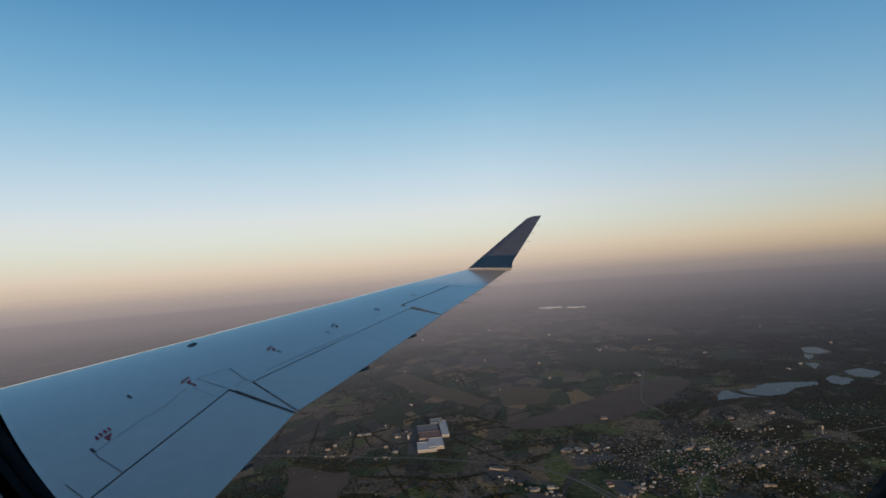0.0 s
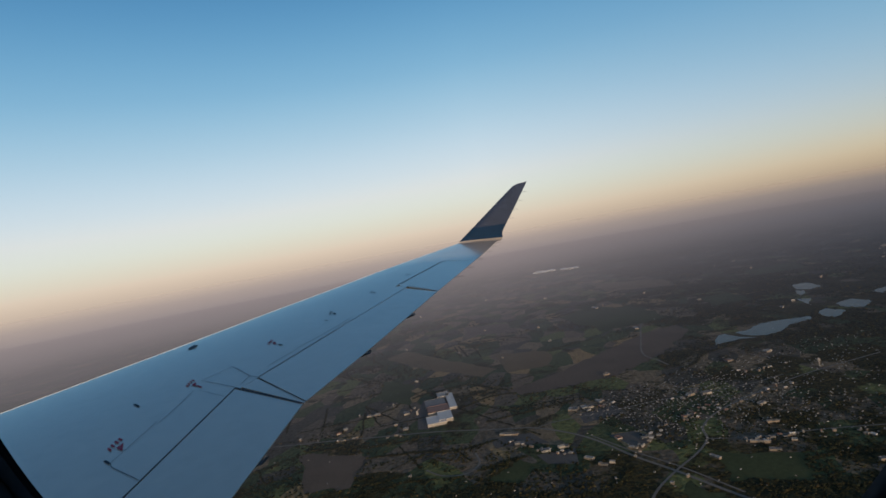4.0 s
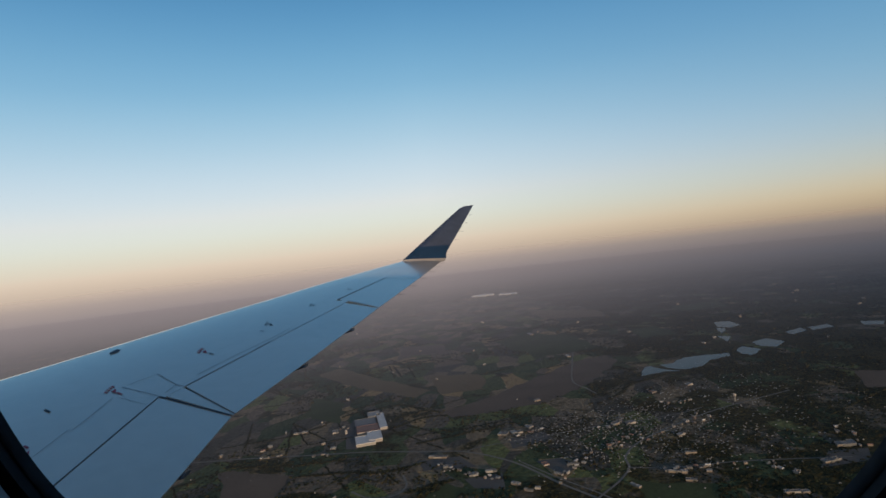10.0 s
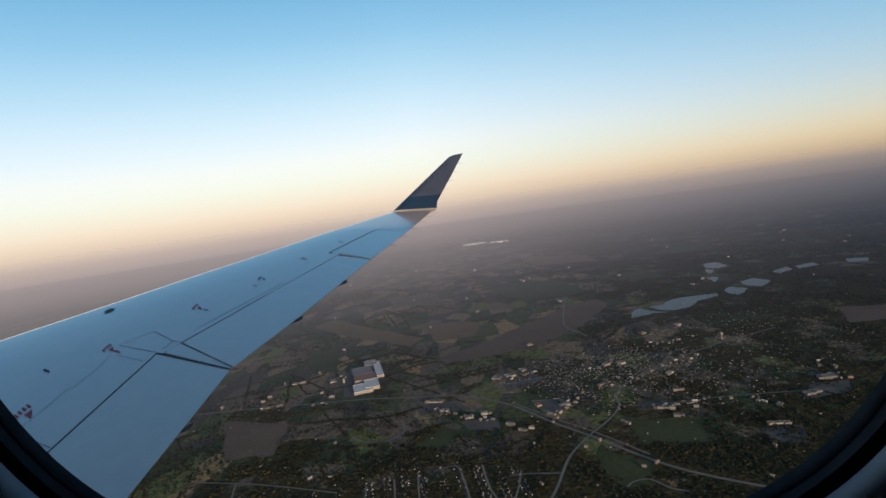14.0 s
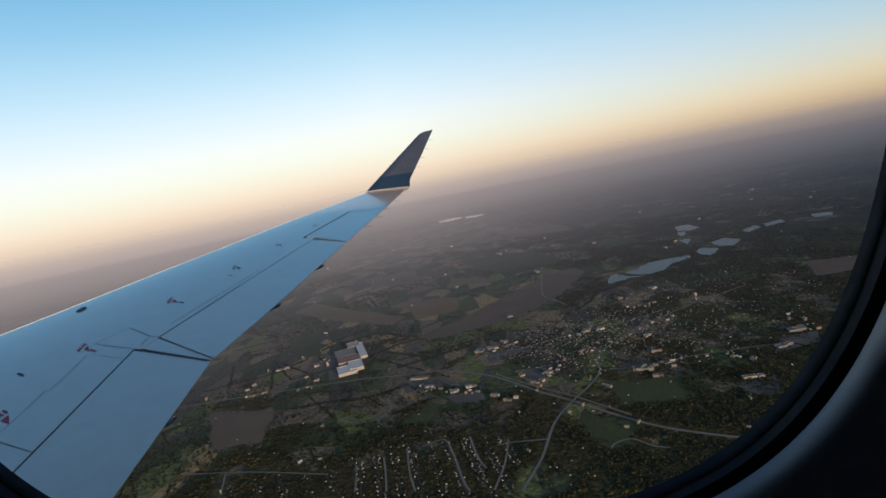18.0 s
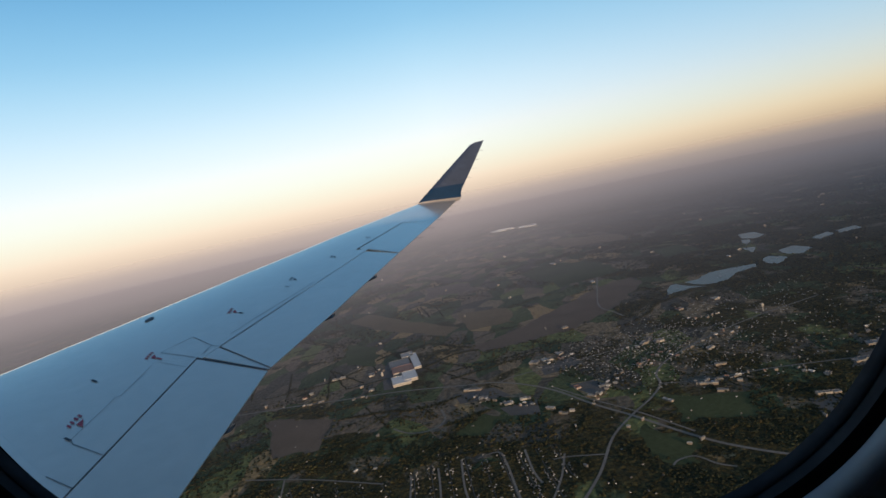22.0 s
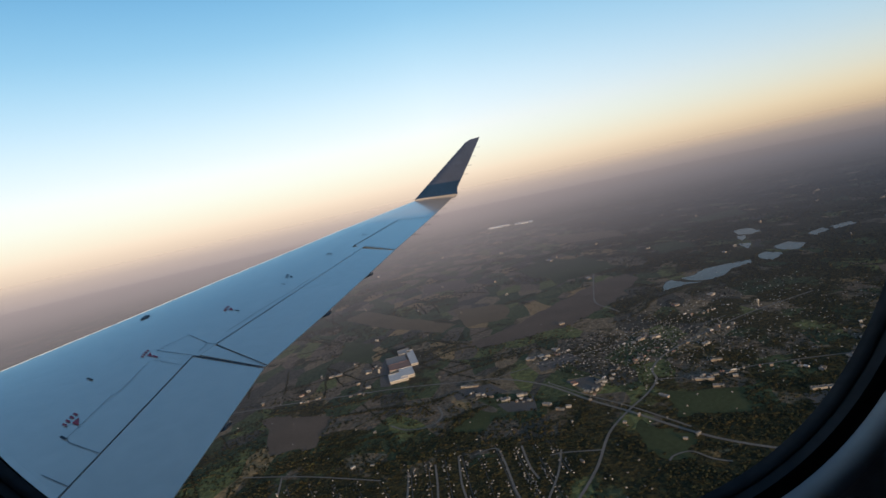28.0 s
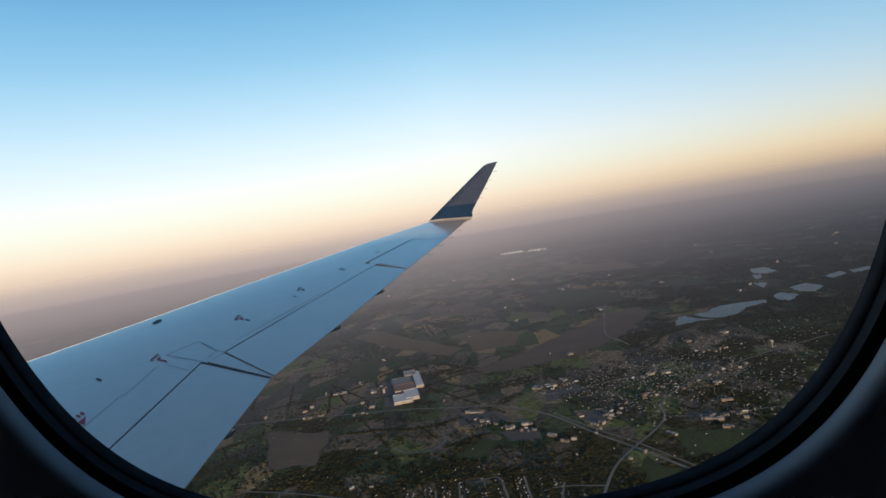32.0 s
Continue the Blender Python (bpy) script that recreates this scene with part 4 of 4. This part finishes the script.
child(mesh_object("drum", v, f, WALL_PALE, False), tank)

tower = tagged(empty("water_tower"), "white water tower above the town roofs", "water tower")
prof = [(1.6, 0), (1.0, 1.0), (1.0, 7.5), (2.2, 9.2), (3.2, 10.6), (3.2, 12.6), (2.2, 14.0), (0.5, 14.8)]
tx, ty = (580, -255)
v, f = loft([[(tx + 0.45 * r * math.cos(a), ty + 0.45 * r * math.sin(a), 0.55 * z) for a in np.linspace(0, 2 * math.pi, 16, endpoint=False)] for r, z in prof])
child(mesh_object("tank", v, f, WALL_PALE, True), tower)

BLOCKS = [
    # front edge, depth, height, roof, label
    ((548, -11), (543, -24), 14, 2.5, ROOF_WHITE, "white flat-roofed store on the edge of town"),
    ((545, -25), (549, -42), 14, 2.5, ROOF_WHITE, "white flat-roofed store row on the edge of town"),
    ((558, -43), (562, -53), 14, 2.5, ROOF_WHITE, "white flat-roofed store on the edge of town"),
    ((507, 56), (500, 29), 8, 1.9, ROOF_WHITE, "long white roadside store"),
    ((477, 39), (479, 25), 7, 1.9, ROOF_GREY, "long grey roadside store"),
    ((454, 17), (455, 5), 12, 2.2, ROOF_GREY, "grey flat-roofed store with a paved lot"),
    ((457, 4), (459, -11), 8, 2.2, ROOF_WHITE, "pale flat-roofed store with a paved lot"),
    ((435, -15), (427, -24), 6, 2.2, ROOF_WHITE, "pale low workshop beside the highway"),
    ((420, -23), (415, -33), 5, 2.2, ROOF_GREY, "grey low workshop beside the highway"),
    ((461, -45), (463, -52), 10, 2.2, ROOF_RUST, "red-roofed store beside the highway"),
    ((445, -50), (438, -58), 5, 2.2, ROOF_WHITE, "white low store beside the highway"),
    ((455, -62), (459, -74), 7, 2.5, ROOF_GREY, "grey low store beside the highway"),
    ((415, -99), (402, -106), 4, 1.9, ROOF_WHITE, "long white shed beside the road"),
    ((427, -129), (421, -150), 5, 2.2, ROOF_WHITE, "long white strip of shops"),
    ((410, -137), (406, -149), 7, 2.2, ROOF_GREY, "grey low shop block"),
    ((422, -158), (420, -164), 5, 2.2, ROOF_WHITE, "small bright white shop"),
    ((444, -263), (439, -285), 17, 3.1, ROOF_GREY, "large grey school block"),
    ((415, -237), (417, -259), 10, 2.5, ROOF_GREY, "grey low school wing"),
    ((375, -186), (374, -210), 7, 2.5, ROOF_GREY, "grey low building at the edge of town"),
    ((556, 153), (555, 145), 8, 2.2, ROOF_WHITE, "small white roadside building"),
    ((606, 163), (609, 152), 17, 2.2, ROOF_GREY, "grey workshop behind the factory"),
    ((569, 228), (571, 220), 9, 2.5, ROOF_RUST, "sunlit roadside motel block"),
    ((579, 223), (582, 216), 9, 2.5, ROOF_WHITE, "sunlit roadside motel wing"),
    ((618, 212), (619, 187), 10, 1.6, ROOF_GREY, "long grey greenhouse near the meadow"),
    ((2219, -4), (2170, -50), 174, 6.2, FAR_WHITE, "far white warehouse catching the light"),
    ((2177, -59), (2181, -106), 168, 6.2, FAR_WHITE, "far white warehouse catching the light"),
    ((2133, -113), (2127, -187), 161, 7.4, FAR_WHITE, "far long white warehouse catching the light"),
    ((378, -65), (376, -68), 4, 1.6, ROOF_WHITE, "small white house beside the junction"),
    ((649, -235), (652, -246), 15, 3.7, ROOF_WHITE, "pale building near the lakes"),
    ((636, -189), (639, -200), 14, 3.7, ROOF_RUST, "sunlit building near the lakes"),
    ((542, -121), (546, -133), 10, 3.7, ROOF_WHITE, "white building on the main street"),
    ((541, -134), (545, -147), 10, 3.7, ROOF_GREY, "grey building on the main street"),
    ((488, -103), (492, -113), 6, 3.1, ROOF_RUST, "red-roofed building on the main street"),
    ((497, -166), (499, -177), 9, 3.7, ROOF_WHITE, "white building on the main street"),
    ((457, -155), (457, -170), 7, 3.1, ROOF_GREY, "grey building on the main street"),
    ((651, -61), (654, -72), 11, 2.5, ROOF_GREY, "grey barn beside the ploughed field"),
    ((882, -140), (883, -149), 25, 3.1, ROOF_WHITE, "white barn on the far meadow"),
    ((1128, -111), (1133, -127), 41, 3.1, ROOF_WHITE, "white barn on the far meadow"),
]
brng = random.Random(21)
ROOFS = [ROOF_GREY, ROOF_DIM, ROOF_WHITE, ROOF_DIM]


def building(a, b, d, h, roof, label):
    """A row of joined flat-roofed units of uneven size with small roof plant."""
    ob = tagged(empty("building"), label, "building")
    x, y, w, t = from_front(a, b, d)
    c, s = math.cos(t), math.sin(t)
    n = 1 if w < 6 else 2 if w < 12 else 3
    cuts = [0.0] + sorted(brng.uniform(0.3, 0.7) if n == 2 else brng.uniform(k / n - 0.1, k / n + 0.1) for k in range(1, n)) + [1.0]
    for k in range(n):
        u0, u1 = (cuts[k] - 0.5) * w, (cuts[k + 1] - 0.5) * w - 0.12
        dd, hh, off = d * brng.uniform(0.55, 1.0), h * brng.uniform(0.7, 1.15), brng.uniform(-0.2, 0.2) * d
        m = (u0 + u1) / 2
        rm = roof if k == 0 else brng.choice(ROOFS)
        top = flat_block(ob, x + c * m - s * off, y + s * m + c * off, u1 - u0, dd, hh, t, roof if roof is FAR_WHITE else rm, FAR_WHITE if roof is FAR_WHITE else brng.choice((WALL_PALE, WALL_BUFF, WALL_BUFF, WALL_DIM, WALL_DIM)))
        v, f = loft([box_rings(x + c * (m + 0.2 * w / n) - s * off, y + s * (m + 0.2 * w / n) + c * off, 0.5, 0.4, z, t, hh) for z in (0.12, 0.6)])
        child(mesh_object("roof_unit", v, f, ROOF_GREY), top)


for a, b, d, h, roof, label in BLOCKS:
    far = math.hypot(*a) > 1200
    mid = ((a[0] + b[0]) / 2, (a[1] + b[1]) / 2)
    k = 0.9 if far else 0.6
    a, b = [(mid[0] + (q[0] - mid[0]) * k, mid[1] + (q[1] - mid[1]) * k) for q in (a, b)]
    building(a, b, d * (0.42 if far else 0.6), 0.9 + h * 0.22, roof, label)
# clusters of small shops and sheds along the main streets
for pa, pb, count, spread in (((427, -50), (479, -90), 12, 6), ((482, -99), (512, -134), 12, 7), ((499, -127), (540, -211), 16, 10), ((502, 60), (431, -17), 14, 5), ((536, -23), (558, -63), 8, 5),
                              ((431, -131), (428, -204), 16, 6), ((535, -113), (557, -142), 12, 7), ((593, -190), (603, -245), 10, 8), ((430, -200), (403, -212), 8, 6), ((510, -296), (439, -285), 8, 7), ((540, 134), (544, 180), 6, 3), ((549, 227), (550, 199), 5, 3), ((666, 198), (617, 148), 5, 5)):
    for _ in range(count):
        s = brng.random()
        x, y = pa[0] + (pb[0] - pa[0]) * s + brng.gauss(0, spread * 0.5), pa[1] + (pb[1] - pa[1]) * s + brng.gauss(0, spread * 0.5)
        t, w = math.atan2(pb[1] - pa[1], pb[0] - pa[0]) + brng.choice((0, math.pi / 2)), brng.uniform(1.4, 4.2)
        building((x, y), (x + w * math.cos(t), y + w * math.sin(t)), brng.uniform(1.2, 2.4), brng.uniform(0.8, 1.5), brng.choice((ROOF_GREY, ROOF_DIM, ROOF_DIM, ROOF_WHITE, ROOF_RUST, ROOF_BRIGHT)), "small flat-roofed shop building beside the main street")
for pts in ([(452, 19), (457, -12), (426, -12), (433, 11)], [(502, 60), (503, 23), (475, 8), (478, 53)], [(536, -23), (547, -58), (525, -63), (509, -25)], [(438, -257), (436, -285), (415, -273), (410, -234)], [(474, -41), (441, -58), (456, -75), (477, -62)], [(374, -184), (373, -211), (346, -200), (353, -179)]):
    flat("pavement", pts, LOT, 0.13, "pale parking lot beside the stores", "parking lot")


# houses along streets
def house_mesh(w, d, h, rise):
    body_v, body_f = loft([box_rings(0, 0, w, d, 0, 0), box_rings(0, 0, w, d, h, 0)])
    o = 0.08
    rv = [(-w / 2 - o, -d / 2 - o, h), (w / 2 + o, -d / 2 - o, h), (w / 2 + o, d / 2 + o, h), (-w / 2 - o, d / 2 + o, h), (-w / 2 - o, 0, h + rise), (w / 2 + o, 0, h + rise)]
    rf = [(0, 1, 5, 4), (2, 3, 4, 5), (0, 4, 3), (1, 2, 5), (3, 2, 1, 0)]
    return (body_v, body_f), (rv, rf)


rng = random.Random(7)
HOUSES = []


def inside(x, y, poly):
    hit = False
    for k in range(len(poly)):
        (x1, y1), (x2, y2) = poly[k], poly[k - 1]
        if (y1 > y) != (y2 > y) and x < (x2 - x1) * (y - y1) / (y2 - y1) + x1:
            hit = not hit
    return hit


def street_grid(poly, turn, block, lot, fill, streets, loose=0.9, centre=None):
    """Parallel streets with houses on both sides, inside an outline."""
    c, s = math.cos(turn), math.sin(turn)
    cx, cy = sum(p[0] for p in poly) / len(poly), sum(p[1] for p in poly) / len(poly)
    for i in range(-40, 41):
        run = []
        for j in range(-150, 151):
            a, b = i * block, j * lot
            x, y = cx + c * a - s * b, cy + s * a + c * b
            if inside(x, y, poly):
                run.append((x, y))
                for sd in (1, -1):
                    thin = 0.12 + math.exp(-((x - centre[0]) ** 2 + (y - centre[1]) ** 2) / 7500) if centre else 1.0
                    if rng.random() < fill * thin * (0.45 + 1.6 * max(0.0, noise.noise(Vector((x * 0.035, y * 0.035, 2.2))))):
                        off = sd * (1.3 + rng.random() * 0.9)
                        HOUSES.append((x + c * off + rng.uniform(-loose, loose), y + s * off + rng.uniform(-loose, loose), turn + rng.choice((0, math.pi / 2)) + rng.uniform(-.1, .1)))
        if streets and len(run) > 3:
            road("road", [run[0], run[len(run) // 2], run[-1]], 0.55, STREET, 0.14, "narrow grey residential street")


def heading(a, b):
    return math.atan2(b[1] - a[1], b[0] - a[0]) - math.pi / 2


TOWN_TURN, RES_TURN = heading((443, -109), (566, -240)), heading((372, 5), (326, -2))
TOWN = [(539, -17), (588, -65), (634, -138), (687, -224), (694, -374), (535, -386), (421, -264), (419, -195), (434, -132), (428, -84), (469, -61)]
RES = [(364, 87), (374, 73), (375, 41), (381, 21), (366, -17), (347, -26), (297, -16), (261, -1), (266, 45), (318, 81)]
RES_WEST = [(381, 190), (357, 101), (331, 83), (285, 76), (311, 163)]
RES_EAST = [(309, -32), (346, -48), (363, -67), (327, -76), (293, -62), (280, -33)]
street_grid(TOWN, TOWN_TURN, 9, 2.1, 0.8, False, 2.0, (520, -120))
street_grid(RES, RES_TURN, 12, 2.3, 0.85, True, 0.7)
street_grid(RES_WEST, RES_TURN + 0.3, 14, 3.2, 0.5, True)
street_grid(RES_EAST, RES_TURN + 0.2, 14, 4, 0.3, False)
for k in range(420):
    r, a = 380 + 2200 * rng.random() ** 1.5, rng.uniform(radians(-40), radians(30))
    HOUSES.append((r * math.cos(a), r * math.sin(a), rng.uniform(0, 3)))
near = sorted(range(len(HOUSES)), key=lambda k: math.hypot(HOUSES[k][0], HOUSES[k][1]))
KINDS = [house_mesh(1.0, 0.75, 0.4, 0.26), house_mesh(0.8, 0.7, 0.42, 0.28), house_mesh(1.25, 0.8, 0.38, 0.26)]
proto = []
for body, roof in KINDS:
    bm_, rm_ = bpy.data.meshes.new("house_wall"), bpy.data.meshes.new("house_roof")
    bm_.from_pydata(*[body[0], [], body[1]]); rm_.from_pydata(*[roof[0], [], roof[1]])
    bm_.materials.append(HOUSE_WALL_OB); rm_.materials.append(HOUSE_ROOF_OB)
    proto.append((bm_, rm_))
for k in near[:300]:
    x, y, t = HOUSES[k]
    kind = rng.randrange(3)
    ob = tagged(empty("house", (x, y, 0)), "small pale gabled house on a residential street", "house", "houses of the estate")
    ob.rotation_euler = (0, 0, t)
    child(new("wall", proto[kind][0]), ob); child(new("roof", proto[kind][1]), ob)
wv, wf, rv, rf = [], [], [], []
for k in near[300:]:
    x, y, t = HOUSES[k]
    (bv, bf), (qv, qf) = KINDS[rng.randrange(3)]
    c, s = math.cos(t), math.sin(t)
    o = len(wv); wv += [(x + c * a - s * b, y + s * a + c * b, z) for a, b, z in bv]; wf += [tuple(o + i for i in q) for q in bf]
    o = len(rv); rv += [(x + c * a - s * b, y + s * a + c * b, z) for a, b, z in qv]; rf += [tuple(o + i for i in q) for q in qf]
rest = tagged(empty("distant_houses"), "many small pale gabled houses of the town", "houses", kind="stuff")
child(mesh_object("walls", wv, wf, HOUSE_WALL), rest); child(mesh_object("roofs", rv, rf, HOUSE_ROOF), rest)

# trees: uneven low crowns
ICO = bmesh.new()
bmesh.ops.create_icosphere(ICO, subdivisions=1, radius=1.0)
ICO_V, ICO_F = [p.co.copy() for p in ICO.verts], [tuple(p.index for p in q.verts) for q in ICO.faces]
ICO.free()


def trees(name, spots, mat, label):
    v, f = [], []
    for x, y, size in spots:
        for _ in range(1):
            o = len(v)
            ox, oy, sz = x, y, size * rng.uniform(0.7, 1.15)
            hz = rng.uniform(0.3, 0.62)
            for p in ICO_V:
                k = sz * rng.uniform(0.7, 1.25)
                v.append((ox + p.x * k, oy + p.y * k, max(0.0, (p.z + 0.75) * k * hz)))
            f += [tuple(o + i for i in q) for q in ICO_F]
    return tagged(mesh_object(name, v, f, mat), label, "trees", kind="stuff")


def taken(x, y):
    return any(inside(x, y, p) for p in LAKES) or any(inside(x, y, p[0]) for p in FIELDS) or inside(x, y, YARD)


YARD = [(543, 141), (542, 93), (600, 86), (671, 103), (666, 154)]
EAST_WOOD = [(405, -105), (416, -189), (412, -267), (455, -366), (272, -212), (262, -113), (280, -61), (325, -79), (334, -132)]
CREEK = [(530, 275), (479, 153), (490, 64), (418, 25), (373, -22), (381, 50), (385, 90), (401, 218)]
BELTS = [[(494, 167), (491, 126), (484, 84), (499, 54)], [(423, 153), (432, 115), (429, 79), (441, 52), (453, 31)], [(382, 94), (381, 50), (376, 9), (376, -21)],
         [(606, 96), (634, 66), (635, 27)], [(550, 62), (562, 22), (578, -21)], [(624, 30), (660, -49), (705, -146)], [(536, 244), (522, 180), (524, 132)], [(373, -22), (390, -37), (408, -49)],
         [(630, 190), (676, 159), (704, 99), (651, 47)], [(347, -63), (354, -88), (326, -104)], [(374, -94), (356, -123), (355, -165)], [(390, -158), (394, -194), (393, -219)], [(629, -144), (690, -182), (715, -235)]]
CLEAR = set()
for pts, width in ROADS:
    for (x1, y1), (x2, y2) in zip(pts, pts[1:]):
        n = int(math.hypot(x2 - x1, y2 - y1) / 1.5) + 2
        for k in range(n):
            x, y = x1 + (x2 - x1) * k / n, y1 + (y2 - y1) * k / n
            CLEAR |= {(int(x // 3) + a, int(y // 3) + c) for a in (-1, 0, 1) for c in (-1, 0, 1)}
for _ in range(50):
    r, a = 330 + 1300 * brng.random() ** 1.2, brng.uniform(radians(-35), radians(30))
    x, y, t, w = r * math.cos(a), r * math.sin(a), brng.uniform(0, 3), brng.uniform(1.6, 3.4) * (0.6 + r / 700)
    if not inside(x, y, TOWN) and not inside(x, y, RES) and not any(inside(x, y, p) for p in LAKES):
        building((x, y), (x + w * math.cos(t), y + w * math.sin(t)), w * brng.uniform(0.35, 0.6), brng.uniform(0.9, 1.6) * (0.6 + r / 900), brng.choice((ROOF_BRIGHT, ROOF_WHITE, ROOF_WHITE, ROOF_GREY)), "small pale farm building among the far fields")
autumn, dark = [], []


def belt(pts, step, spread, gold, small, big):
    for (x1, y1), (x2, y2) in zip(pts, pts[1:]):
        n = max(2, int(math.hypot(x2 - x1, y2 - y1) / step))
        for k in range(n):
            s = (k + rng.random()) / n
            x, y = x1 + (x2 - x1) * s, y1 + (y2 - y1) * s
            q = noise.noise_vector(Vector((x * 0.05, y * 0.05, 1.3)))
            x, y = x + q.x * spread * 2 + rng.gauss(0, spread * 0.5), y + q.y * spread * 2 + rng.gauss(0, spread * 0.5)
            if (int(x // 3), int(y // 3)) not in CLEAR and not any(inside(x, y, p[0]) for p in FIELDS) and not any(inside(x, y, p) for p in LAKES):
                (autumn if rng.random() < gold else dark).append((x, y, rng.uniform(small, big)))


for pts in BELTS:
    belt(pts, 0.14, 2.6, 0.45, 0.4, 0.95)
# hedgerows between the fields
for _ in range(420):
    r, a = 260 + 1500 * rng.random() ** 1.4, rng.uniform(radians(-48), radians(42))
    x, y = r * math.cos(a), r * math.sin(a)
    if inside(x, y, TOWN) or inside(x, y, RES) or any(inside(x, y, p[0]) for p in FIELDS):
        continue
    t, k = 0.5 + rng.choice((0, math.pi / 2)) + rng.uniform(-.3, .3), rng.uniform(25, 110)
    belt([(x, y), (x + k * math.cos(t), y + k * math.sin(t))], 0.6 + r / 1100, 0.8, 0.2, 0.4 + r / 2200, 0.8 + r / 1300)
tries = 0
while len(autumn) + len(dark) < 76000 and tries < 420000:
    tries += 1
    r = 200 + 2000 * rng.random() ** 1.9
    a = rng.uniform(radians(-48), radians(42))
    x, y = r * math.cos(a), r * math.sin(a)
    w = noise.fractal(Vector((x * 0.009, y * 0.009, 0.7)), 1.0, 2.0, 4)
    urban = inside(x, y, TOWN) or inside(x, y, RES) or inside(x, y, RES_WEST)
    # extra trees eastward darken that land in place of shade
    if w + (0.28 if r < 430 else 0.08 if r < 500 else -0.05) + 0.34 * min(max((-60 - y) / 260, 0.0), 1.0) + (0.30 if inside(x, y, CREEK) else 0) + (0.40 if urban else 0) + (0.30 if inside(x, y, EAST_WOOD) else 0) < 0.02 + 0.25 * rng.random() or (int(x // 3), int(y // 3)) in CLEAR or taken(x, y):
        continue
    size = rng.uniform(0.4, 0.95) * (0.85 if urban else 1.0) * (1.0 + r / 900)
    (autumn if noise.noise(Vector((x * 0.02, y * 0.02, 5))) + rng.uniform(-.35, .35) > (0.45 if inside(x, y, EAST_WOOD) or a < radians(-19) else 0.16) else dark).append((x, y, size))
trees("autumn_trees", autumn, TREE_LEAF, "yellow-brown autumn trees in belts and clumps")
trees("dark_trees", dark, TREE_DARK, "dark green and bare trees in belts and clumps")
